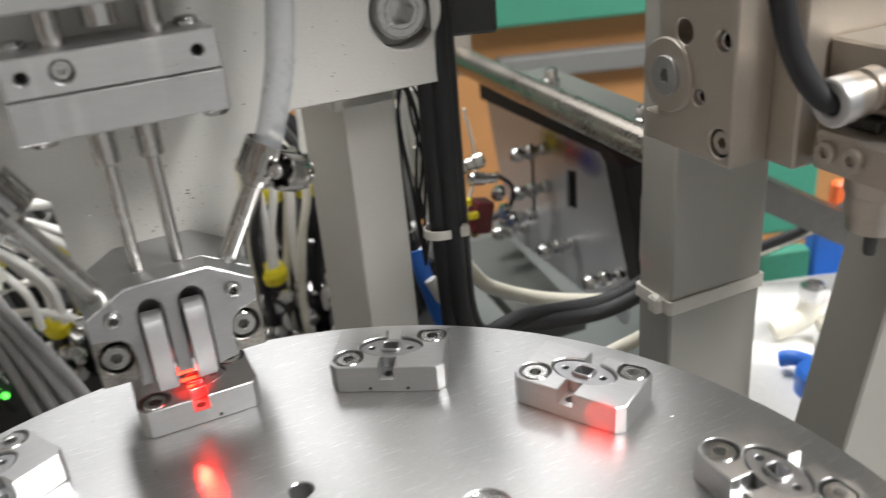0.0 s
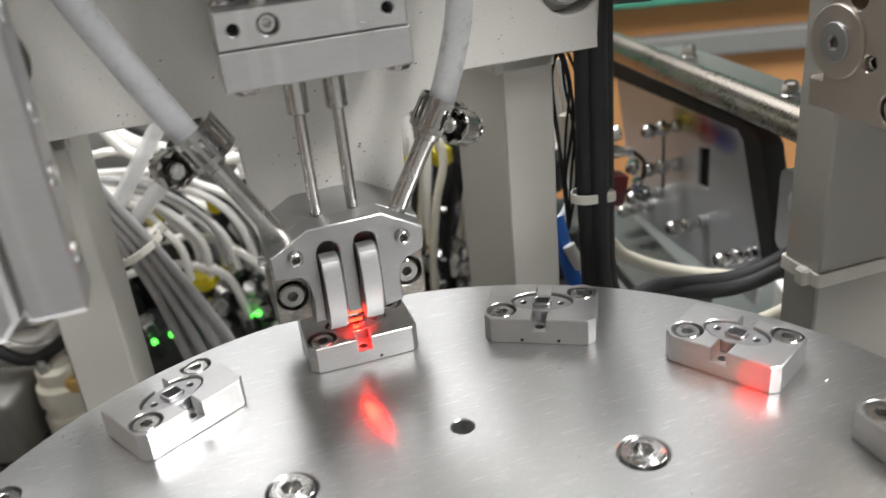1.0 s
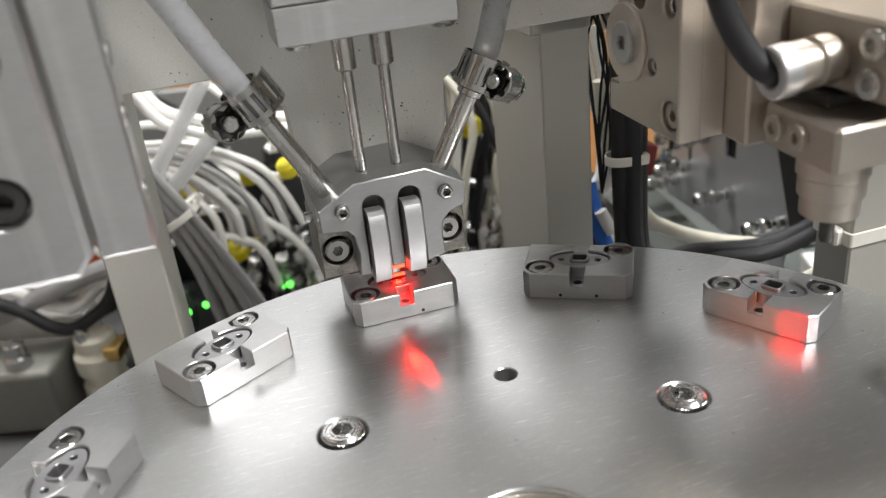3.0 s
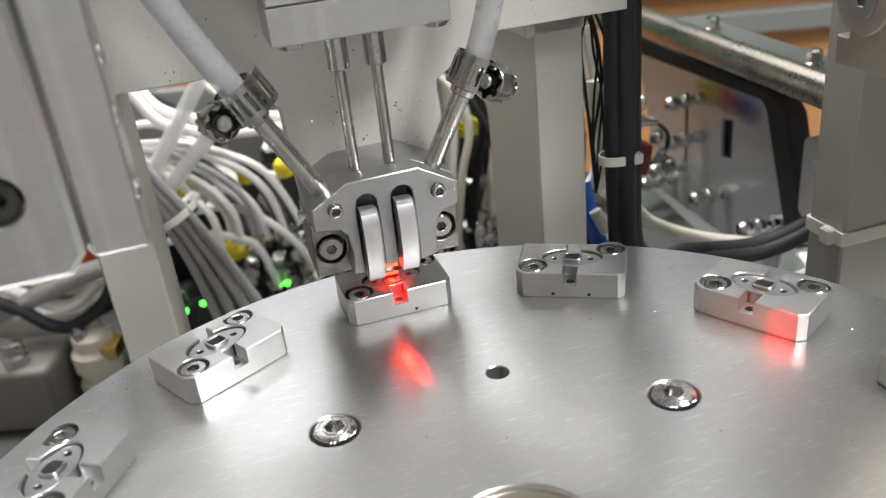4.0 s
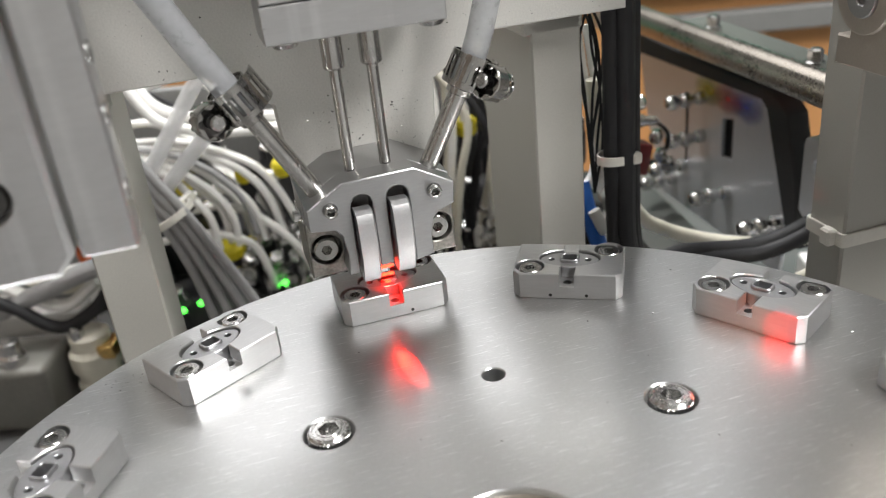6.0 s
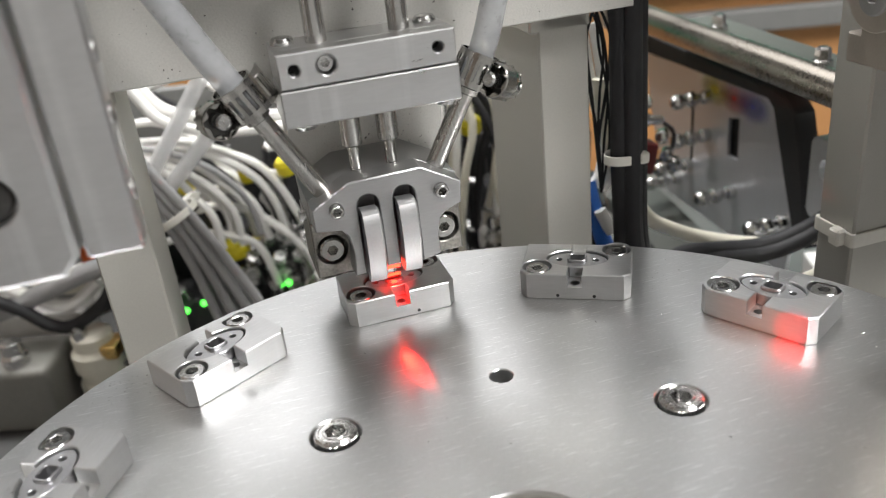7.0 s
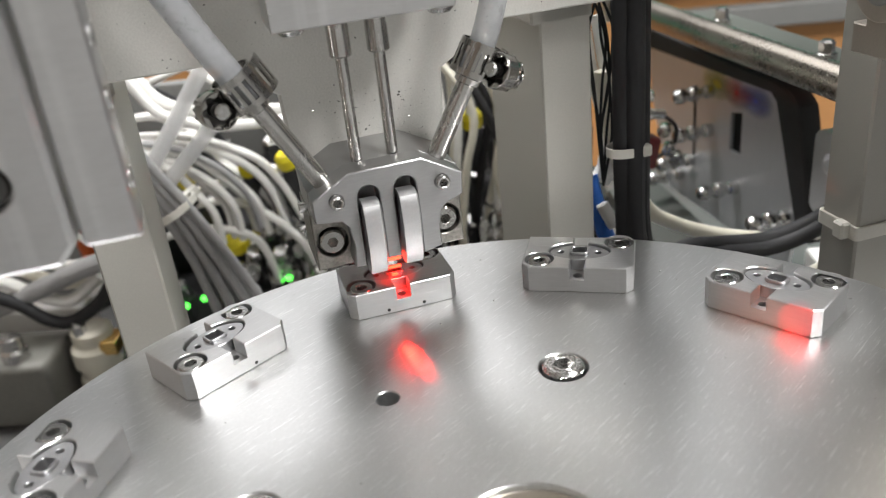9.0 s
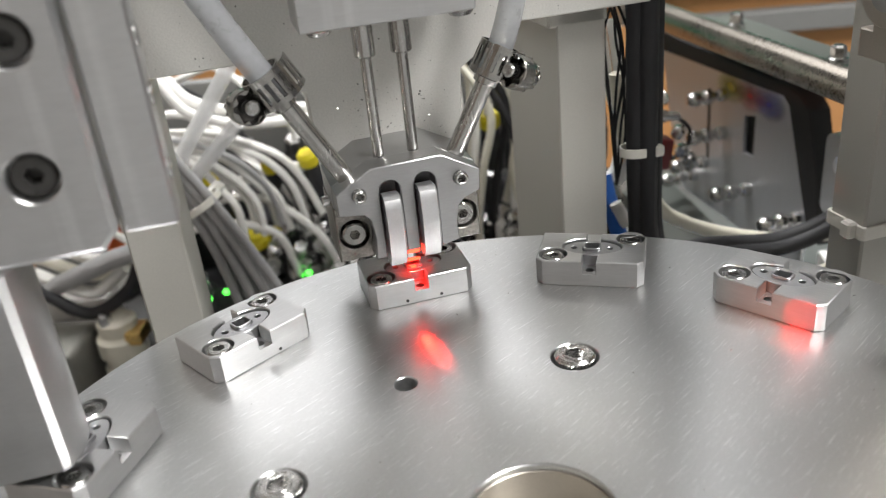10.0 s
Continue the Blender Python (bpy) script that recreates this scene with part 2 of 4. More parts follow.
def soft_reflection(m):
    """A painted blurred reflection whose colour fades out towards its edge."""
    n, l = m.node_tree.nodes, m.node_tree.links
    tc = n.new("ShaderNodeTexCoord")
    mp = n.new("ShaderNodeMapping")
    mp.inputs["Scale"].default_value = (62.5, 111.0, 0.0)
    gr = n.new("ShaderNodeTexGradient")
    gr.gradient_type = "SPHERICAL"
    l.new(tc.outputs["Object"], mp.inputs[0])
    l.new(mp.outputs[0], gr.inputs[0])
    rg = n.new("ShaderNodeMapRange")
    rg.inputs[1].default_value, rg.inputs[2].default_value, rg.inputs[4].default_value = 0.0, 1.0, 0.6
    l.new(gr.outputs["Fac"], rg.inputs[0])
    l.new(rg.outputs[0], n["Principled BSDF"].inputs["Alpha"])


for reflection_colour in (REFLYELLOW, REFLRED, REFLBLUE):
    soft_reflection(reflection_colour)
# ---- mesh helpers, in millimetres ----
from mathutils.geometry import tessellate_polygon


class Shape:
    """Collects closed solids into one mesh."""

    def __init__(self):
        self.v, self.f = [], []

    def add(self, verts, faces, m=None):
        k = len(self.v)
        self.v += [tuple(m @ Vector(p)) for p in verts] if m is not None else [tuple(p) for p in verts]
        self.f += [tuple(k + i for i in f) for f in faces]
        return self

    def box(self, x0, x1, y0, y1, z0, z1, bev=0.4, m=None, seg=1):
        bm = bmesh.new()
        bmesh.ops.create_cube(bm, size=1)
        for v in bm.verts:
            v.co = Vector(((x0 + x1) / 2 + v.co.x * (x1 - x0), (y0 + y1) / 2 + v.co.y * (y1 - y0), (z0 + z1) / 2 + v.co.z * (z1 - z0)))
        if bev:
            bmesh.ops.bevel(bm, geom=bm.edges[:], offset=bev, segments=seg, affect="EDGES", profile=0.5)
        bm.verts.index_update()
        self.add([v.co.copy() for v in bm.verts], [[v.index for v in f.verts] for f in bm.faces], m)
        bm.free()
        return self

    def prism(self, outline, holes, z0, z1, ch=0.3, m=None, hch=None):
        """A plate with through holes; its top rims are chamfered by ch (holes by hch)."""
        hch = ch if hch is None else hch
        outline = ccw(outline)
        holes = [ccw(h)[::-1] for h in holes]
        loops = [outline] + holes
        tops = [inset(p, ch if i == 0 else hch) for i, p in enumerate(loops)]
        verts, faces, lay = [], [], []
        for i, (p, q) in enumerate(zip(loops, tops)):
            n, c, k = len(p), (ch if i == 0 else hch), len(verts)
            verts += [(x, y, z0) for x, y in p] + [(x, y, z1 - c) for x, y in p] + [(x, y, z1) for x, y in q]
            for j in range(n):
                a, b = k + j, k + (j + 1) % n
                faces += [(a, b, b + n, a + n), (a + n, b + n, b + 2 * n, a + 2 * n)]
            lay.append((k, n))
        for which in (0, 2):
            idx = [k + which * n + j for k, n in lay for j in range(n)]
            polys = [[Vector((verts[k + which * n + j][0], verts[k + which * n + j][1], 0)) for j in range(n)] for k, n in lay]
            for t in tessellate_polygon(polys):
                a, b, c = (idx[i] for i in t)
                up = (verts[b][0] - verts[a][0]) * (verts[c][1] - verts[a][1]) - (verts[b][1] - verts[a][1]) * (verts[c][0] - verts[a][0])
                faces.append((a, b, c) if (up > 0) == (which == 2) else (a, c, b))
        return self.add(verts, faces, m)

    def lathe(self, profile, n=32, m=None):
        """profile: (radius, height) from the lower axis end to the upper one."""
        verts, faces = [], []
        for r, z in profile:
            verts += [(r * math.cos(2 * math.pi * i / n), r * math.sin(2 * math.pi * i / n), z) for i in range(n)]
        for k in range(len(profile) - 1):
            for i in range(n):
                j = (i + 1) % n
                faces.append((k * n + i, k * n + j, (k + 1) * n + j, (k + 1) * n + i))
        faces.append(tuple(range(n))[::-1])
        faces.append(tuple((len(profile) - 1) * n + i for i in range(n)))
        return self.add(verts, faces, m)

    def sweep(self, pts, r, n=12, m=None):
        """A round bar or hose along a smooth line through pts."""
        line = smooth_line(pts)
        verts, faces = [], []
        side = None
        for i, p in enumerate(line):
            d = (line[min(i + 1, len(line) - 1)] - line[max(i - 1, 0)]).normalized()
            if side is None:
                side = d.orthogonal().normalized()
            side = (side - d * side.dot(d)).normalized()
            up = d.cross(side)
            verts += [p + (side * math.cos(2 * math.pi * k / n) + up * math.sin(2 * math.pi * k / n)) * r for k in range(n)]
        for i in range(len(line) - 1):
            for k in range(n):
                j = (k + 1) % n
                faces.append((i * n + k, i * n + j, (i + 1) * n + j, (i + 1) * n + k))
        faces.append(tuple(range(n))[::-1])
        faces.append(tuple((len(line) - 1) * n + k for k in range(n)))
        return self.add(verts, faces, m)


def ccw(p):
    a = sum(p[i][0] * p[(i + 1) % len(p)][1] - p[(i + 1) % len(p)][0] * p[i][1] for i in range(len(p)))
    return list(p) if a > 0 else list(p)[::-1]


def inset(p, d):
    out, n = [], len(p)
    for i in range(n):
        a, b, c = Vector(p[i - 1]), Vector(p[i]), Vector(p[(i + 1) % n])
        e, f = (b - a).normalized(), (c - b).normalized()
        n1, n2 = Vector((-e.y, e.x)), Vector((-f.y, f.x))
        s = n1 + n2
        s = s / max(0.3, s.dot(n1)) if s.length > 1e-6 else n1
        out.append(tuple(b + s * d))
    return out


def smooth_line(pts, per=8):
    p = [Vector(q) for q in pts]
    if len(p) == 2:
        return p
    p = [2 * p[0] - p[1]] + p + [2 * p[-1] - p[-2]]
    out = []
    for i in range(1, len(p) - 2):
        for k in range(per):
            t = k / per
            a, b, c, d = p[i - 1:i + 3]
            out.append(0.5 * (2 * b + (c - a) * t + (2 * a - 5 * b + 4 * c - d) * t * t + (3 * b - a - 3 * c + d) * t ** 3))
    return out + [p[-2]]


def circle(x, y, r, n=32, r2=None, a0=0.0):
    r2 = r2 or r
    return [(x + r * math.cos(2 * math.pi * i / n + a0), y + r2 * math.sin(2 * math.pi * i / n + a0)) for i in range(n)]


def round_rect(x0, x1, y0, y1, r, n=5):
    out = []
    for cx, cy, a in ((x1 - r, y1 - r, 0), (x0 + r, y1 - r, 90), (x0 + r, y0 + r, 180), (x1 - r, y0 + r, 270)):
        out += [(cx + r * math.cos(radians(a + 90 * i / n)), cy + r * math.sin(radians(a + 90 * i / n))) for i in range(n + 1)]
    return out


FRONT = Matrix(((1, 0, 0, 0), (0, 0, -1, 0), (0, 1, 0, 0), (0, 0, 0, 1)))   # drawing (x, y) to (u, z); height towards -v


def front(v):
    """Places a drawing in (u, z) so that its height 0 lies at depth v and grows towards the front."""
    return Matrix.Translation((0, v, 0)) @ FRONT


def along(a, b):
    """Places a lathe's axis from a towards b."""
    a, b = Vector(a), Vector(b)
    return Matrix.Translation(a) @ (b - a).to_track_quat("Z", "Y").to_matrix().to_4x4()


BASES = {}


def thing(name, base, label, category, group="", kind=""):
    """A top-level thing, with its base at (u, v, z) in millimetres of the machine's axes."""
    ob = new(name)
    ob.empty_display_size = 0.01
    ob.matrix_world = F0 @ Matrix.Translation(Vector(base) / 1000)
    BASES[ob] = Vector(base) / 1000
    return tagged(ob, label, category, group, kind)


def to_mesh(name, shape, mat, flat=30):
    me = bpy.data.meshes.new(name)
    me.from_pydata([Vector(p) / 1000 for p in shape.v], [], shape.f)
    me.materials.append(mat)
    me.polygons.foreach_set("use_smooth", [True] * len(me.polygons))
    me.set_sharp_from_angle(angle=radians(flat))
    me.update()
    return me


def part(name, shape, mat, parent, label="", at=None):
    """One mesh under a thing or a part. Drawn in the machine's axes, or in its own when at is given."""
    me = shape if isinstance(shape, bpy.types.Mesh) else to_mesh(name, shape, mat)
    ob = new(name, me)
    ob.parent = parent
    if at is not None:
        ob.matrix_basis = at
    elif parent in BASES:
        ob.location = -BASES[parent]
    return tagged(ob, label)


def solo(name, shape, mat, label, category, group="", kind=""):
    """A thing that is one mesh, drawn in the machine's axes."""
    ob = new(name, to_mesh(name, shape, mat))
    ob.matrix_world = F0
    return tagged(ob, label, category, group, kind)


def cap_screw(r, h, key, m, rim=0.25, n=28):
    """A socket head cap screw's head, its foot at the origin of m."""
    s = Shape()
    s.prism(circle(0, 0, r, n), [circle(0, 0, key, 6)], 0, h, rim, m, 0.12)
    s.lathe([(key * 0.99, 0.02), (key * 0.99, h * 0.22)], 6, m)
    return s


BACK = F0.inverted().to_3x3()


def w(x, y, z):
    """Room axes to the machine's axes, in millimetres."""
    return BACK @ Vector((x, y, z))


# ---- room ----
def room():
    s = Shape().box(-1300, 2200, -2200, 2200, -1000, -950, 0)
    solo("floor", s, FLOOR, "grey epoxy-coated workshop floor", "floor", kind="structure")
    solo("ceiling", Shape().box(-1300, 2200, -2200, 2200, 1700, 1750, 0), CEIL, "white painted workshop ceiling", "ceiling", kind="structure")
    # unseen walls, added to be mirrored in the metal
    for name, b in (("wall_north", (-1300, 2200, 2200, 2300)), ("wall_south", (-1300, 2200, -2300, -2200)),
                    ("wall_east", (2200, 2300, -2300, 2300)), ("wall_west", (-1400, -1300, -2300, 2300))):
        solo(name, Shape().box(*b, -1000, 1750, 0), {"wall_west": TANWALL, "wall_south": WALL}.get(name, DARKWALL), "plain unseen workshop wall, toned for the metal's reflections", "wall", kind="structure")


def machine_table():
    t = thing("machine_table", (0, 150, -950), "grey aluminium machine table that carries the stations", "machine table")
    part("tabletop", Shape().box(-420, 420, -300, 480, -165, -140, 1.5), TABLE, t)
    for x in (-390, 350):
        for y in (-270, 410):
            part("leg", Shape().box(x, x + 40, y, y + 40, -950, -165, 1), POST, t)
    drum = thing("dial_drive", (0, 0, -140), "grey indexing drive under the round dial plate", "drive")
    part("housing", Shape().lathe([(70, -140), (70, -45), (66, -40), (52, -40), (52, -13)], 48), POST, drum)


def backdrop():
    """The far bench behind the machine: tan boards, a grey rail and a green edge."""
    b = thing("far_bench", tuple(w(200, 760, -950)), "tan wooden bench panel with a green top edge", "bench")
    m = F0.inverted()
    def slab(x0, x1, y0, y1, z0, z1):
        s = Shape()
        s.box(x0, x1, y0, y1, z0, z1, 2)
        return Shape().add(s.v, s.f, m)
    part("panel", slab(-600, 800, 720, 740, -950, -20), BOARD, b)
    part("rail", slab(150, 800, 700, 719, -72, -50), PANEL, b, "grey steel rail across the panel")
    part("top_edge", slab(-600, 800, 690, 742, -18, 120), GREENMAT, b, "green painted top edge")


# ---- the dial ----
def dial():
    d = thing("index_dial", (0, 0, -12), "round ground aluminium index dial with twelve fixtures", "rotary dial")
    rs = 62.0
    spots = [(rs * math.cos(radians(75.0 - 45 * k)), rs * math.sin(radians(75.0 - 45 * k)), k) for k in range(8)]
    spots = [s for s in spots if s[2] % 2 or s[2] % 4 == 0]
    holes = [circle(x, y, 3.1 if k % 2 == 0 else 6.6, 32) for x, y, k in spots]
    plate = Shape()
    plate.prism(circle(0, 0, 140, 200), [circle(0, 0, 16.8, 72)] + holes, -4, 0, 0.35)
    plate.prism(circle(0, 0, 139.98, 200), [circle(0, 0, 16.8, 72)] + [circle(x, y, 3.1, 24) for x, y, k in spots if k % 2 == 0], -12, -4.02, 0.01)
    part("dial_plate", plate, DIAL, d)
    # flange screws in their counterbores
    screw = Shape()
    teeth = [((5.85 if i % 2 else 5.5) * math.cos(math.pi * i / 32), (5.85 if i % 2 else 5.5) * math.sin(math.pi * i / 32)) for i in range(64)]
    screw.prism(teeth, [circle(0, 0, 2.75, 6)], -4, 0.1, 0.12, None, 0.01)
    screw.prism(circle(0, 0, 5.45, 48), [circle(0, 0, 2.75, 6)], 0.1, 0.75, 0.5, None, 0.01)
    screw.prism(circle(0, 0, 4.7, 40), [circle(0, 0, 4.25, 40)], 0.7, 0.95, 0.1, None, 0.1)
    screw.prism(circle(0, 0, 3.3, 40), [circle(0, 0, 2.75, 6)], 0.7, 1.0, 0.15, None, 0.15)
    for i in range(11):
        if i not in (3, 7):
            screw.box(-0.1 - 0.12 * (i % 2), 0.18, -0.3, 0.3, 0.7, 0.84, 0, Matrix.Rotation(radians(i * 30 + 15), 4, "Z") @ Matrix.Translation((3.78, 0, 0)))
    screw.lathe([(3.0, -4), (3.0, -2.9)], 6)
    me = to_mesh("flange_screw", screw, CHROME)
    for x, y, k in spots:
        if k % 2:
            part("flange_screw", me, None, d, "bright knurled steel flange screw", at=Matrix.Translation((x / 1000, y / 1000, 0.012 + 0.0002)) @ pose(0, 0, 0, 0, 0, 23 * k))
    ring = Shape().prism(circle(0, 0, 16.75, 72), [circle(0, 0, 16.3, 72)], -34, -1.6, 0.2)
    part("hub_ring", ring, NICKEL, d, "turned steel hub ring in the centre bore")

    rng = random.Random(11)
    chips = Shape()
    for i in range(240):
        r, a = 22 + 112 * math.sqrt(rng.random()), rng.random() * 2 * math.pi
        s = 0.06 + 0.2 * rng.random() ** 5
        m = Matrix.Translation((r * math.cos(a), r * math.sin(a), s * 0.3)) @ pose(0, 0, 0, rng.uniform(-20, 20), rng.uniform(-20, 20), rng.uniform(0, 360))
        chips.box(-s * rng.uniform(0.6, 2.4), s, -s * 0.5, s * 0.5, -s * 0.25, s * 0.25, 0, m)
    tagged(part("metal_chips", chips, CHROME, d, "tiny bright metal chips and grit"), kind="stuff")
    base = Shape()
    out = [(-16.9, -9.4), (-14.7, -11.6), (14.9, -11.6), (16.9, -9.4), (16.9, 7.4), (14.4, 9.4), (-16.9, 9.4)]
    base.prism(inset(ccw(out), 0.3), [], 0, 0.3, 0.01)
    base.prism(out, [circle(0.0, -8.4, 1.4, 16)], 0.3, 4.2, 0.01)
    # upper halves, parted by the notch, the oval pocket and the rear slot
    def arc(a0, a1, n=14):
        return [(9.6 * math.cos(radians(a0 + (a1 - a0) * i / n)), 5.6 * math.sin(radians(a0 + (a1 - a0) * i / n))) for i in range(n + 1)]
    left = [(-16.9, -9.4), (-14.7, -11.6), (-2.25, -11.6)] + arc(256, 104) + [(-2.3, 9.4), (-16.9, 9.4)]
    right = [(2.25, -11.6), (14.9, -11.6), (16.9, -9.4), (16.9, 7.4), (14.4, 9.4), (2.3, 9.4)] + arc(76, -76)
    base.prism(left, [circle(-11.9, -6.3, 4.5, 28)], 4.205, 8.6, 0.3, None, 0.2)
    base.prism(right, [circle(11.9, 6.3, 4.5, 28)], 4.205, 8.6, 0.3, None, 0.2)
    base_me = to_mesh("fixture_block", base, BLOCK)
    ins = Shape()
    lens = [(9.25 * math.cos(radians(a)), 5.2 * math.sin(radians(a)) * (1 - 0.12 * abs(math.cos(radians(a))))) for a in range(0, 360, 10)]
    ins.prism(lens, [round_rect(-2.3, 2.3, -1.9, 1.9, 1.0), circle(-5.8, 0, 0.95, 14), circle(5.8, 0, 0.95, 14)], 4.3, 7.9, 0.2)
    ins.prism(round_rect(-3.0, 3.0, -2.6, 2.6, 1.5), [round_rect(-2.25, 2.25, -1.85, 1.85, 0.9)], 7.0, 8.9, 0.2)
    ins_me = to_mesh("insert", ins, INSERT)
    cs_me = to_mesh("cap_screw", cap_screw(3.75, 3.95, 1.8, None, 0.45), CHROME)
    pin = to_mesh("dowel_pin", Shape().lathe([(0.55, 0), (0.55, 0.1)], 10, Matrix.Rotation(radians(90), 4, "X")), HOLESHADE)
    for k in range(12):
        a = radians(90 - 30 * k)
        m = Matrix.Translation((0.1134 * math.cos(a), 0.1134 * math.sin(a), 0.01202)) @ pose(0, 0, 0, 0, 0, -30 * k)
        f = part("fixture_block", base_me, None, d, "milled aluminium fixture block with a notch", at=m)
        part("insert", ins_me, None, f, "eye-shaped grey steel insert", at=Matrix.Identity(4))
        for j, (x, y) in enumerate(((-11.9, -6.3), (11.9, 6.3))):
            part("cap_screw", cs_me, None, f, "steel socket cap screw", at=Matrix.Translation((x / 1000, y / 1000, 0.0043)) @ pose(0, 0, 0, 0, 0, 17 * k + 40 * j))
        for x in {0: (4.6,), 1: (-5.2, 6.0)}.get(k, ()):
            part("dowel_pin", pin, None, f, at=Matrix.Translation((x / 1000, -0.01155, 0.0013)))
    return d


# ---- the centring station ----
def station_plate():
    t = thing("station_plate", (0, 131, 70), "wide blasted aluminium plate with a tongue, speckled with dirt", "machine plate")
    out = [(-91, 77.6), (-42, 77.6), (-24, 66), (-21.5, 18), (22.5, 18), (25.5, 66), (45, 77.6), (91.5, 77.6), (91.5, 190), (-91, 190)]
    part("plate", Shape().prism(out, [circle(-82.5, 100.3, 11, 48), circle(82.7, 100.0, 11, 48)], 0, 10, 0.5, front(136), 0.6), PLATE, t)
    rng = random.Random(21)
    dirt, glint = Shape(), Shape()
    for i in range(620):
        if i % 2:
            u, z = rng.uniform(-89, 89), 79 + 60 * rng.random() ** 1.4
        else:
            u, z = rng.triangular(-21, 22, 10), rng.triangular(46, 84, 58)
            z = z - 22 * rng.random() if abs(u) < 20 else z + 6
        q = 0.07 + 0.3 * rng.random() ** 4
        spot = front(126.0) @ Matrix.Translation((u, z, 0.02)) @ Matrix.Rotation(rng.uniform(0, 6.28), 4, "Z")
        (glint if i % 5 == 1 else dirt).add([(-q * rng.uniform(0.5, 2), 0, 0), (0, -q, 0), (q, 0.1 * q, 0), (0.2 * q, q * 0.8, 0), (0, 0, q * 0.5)], [(0, 1, 4), (1, 2, 4), (2, 3, 4), (3, 0, 4)], spot)
    tagged(part("dirt_specks", dirt, OXIDE, t, "small dark specks of dirt"), kind="stuff")
    tagged(part("bright_chips", glint, CHROME, t, "tiny bright metal chips"), kind="stuff")
    part("back", Shape().box(-90.5, 91, 136.05, 139, 85, 189, 0.2), PLATE, t)
    for u, z in ((-82.5, 100.3), (82.7, 100.0)):
        at = front(135.9) @ Matrix.Translation((u, z, 0))
        head = cap_screw(8.6, 7.2, 4.2, at, 0.8, 40)
        head.prism(circle(0, 0, 8.2, 40), [circle(0, 0, 7.5, 40)], 7.1, 7.9, 0.3, at)
        head.prism(circle(0, 0, 5.4, 40), [circle(0, 0, 4.2, 6)], 7.1, 7.7, 0.3, at, 0.2)
        for i in range(16):
            if i % 8 not in (3, 7):
                head.box(-0.6, 0.6, -0.25 - 0.1 * (i % 3), 0.25, 7.1, 7.4, 0, at @ Matrix.Rotation(radians(i * 22.5), 4, "Z") @ Matrix.Translation((6.45, 0, 0)))
        part("cap_screw", head, CHROME, t, "large bright socket cap screw with raised marks")


def posts():
    for u0, u1, label in ((-88, -70.5, "grey painted upright post under the plate"), (63.5, 81.5, "grey painted upright post beside a cable bundle")):
        t = thing("support_post", ((u0 + u1) / 2, 166, -140), label, "post", group="posts under the plate")
        part("post", Shape().box(u0, u1, 139.1, 192, -140, 77.3, 0.6), POST, t)
        part("cap", Shape().box(u0 - 3, u1 + 1, 139.1, 194, 70.5, 77.4, 0.8), POST, t)
    t = thing("slide_post", (173, 98, -140), "wide grey upright post with a nylon cable tie", "post")
    part("post", Shape().box(153.3, 192.5, 88.5, 106, -140, 190, 0.8), POST, t)
    tie = Shape().prism(round_rect(152.2, 193.6, 87.4, 107.1, 1.5), [round_rect(153.2, 192.6, 88.4, 106.1, 1.0)], -6.5, -1.5, 0.3)
    part("cable_tie", tie, TIE, t, "natural nylon cable tie")
    part("tie_head", Shape().box(149.2, 153.2, 91, 96, -7, -0.8, 0.8), TIE, t)


def perforated_band(radius, thick, levels, a0, a1, n, m):
    """A steel strip bent along radius(k) from angle a0 to a1, k running 0 to 1, with a row of slots."""
    verts, faces = [], []
    whole = a1 - a0 == 360
    cols = n if whole else n + 1
    for grow in (0.0, thick):
        for z in levels:
            for i in range(cols):
                r, a = radius(i / n) + grow, radians(a0 + (a1 - a0) * i / n)
                verts.append((r * math.cos(a), r * math.sin(a), z))
    def vid(side, k, i):
        return (side * len(levels) + k) * cols + i % cols
    def full(k, i):
        return 0 <= k < len(levels) - 1 and (whole or 0 <= i < n) and (k != 1 or i % 4 < 2)
    for k in range(len(levels) - 1):
        for i in range(n):
            if not full(k, i):
                continue
            faces.append((vid(1, k, i), vid(1, k, i + 1), vid(1, k + 1, i + 1), vid(1, k + 1, i)))
            faces.append((vid(0, k, i + 1), vid(0, k, i), vid(0, k + 1, i), vid(0, k + 1, i + 1)))
            if not full(k - 1, i):
                faces.append((vid(0, k, i), vid(0, k, i + 1), vid(1, k, i + 1), vid(1, k, i)))
            if not full(k + 1, i):
                faces.append((vid(1, k + 1, i), vid(1, k + 1, i + 1), vid(0, k + 1, i + 1), vid(0, k + 1, i)))
            if not full(k, (i + 1) % n if whole else i + 1):
                faces.append((vid(1, k, i + 1), vid(0, k, i + 1), vid(0, k + 1, i + 1), vid(1, k + 1, i + 1)))
            if not full(k, (i - 1) % n if whole else i - 1):
                faces.append((vid(0, k, i), vid(1, k, i), vid(1, k + 1, i), vid(0, k + 1, i)))
    return Shape().add(verts, faces, m)


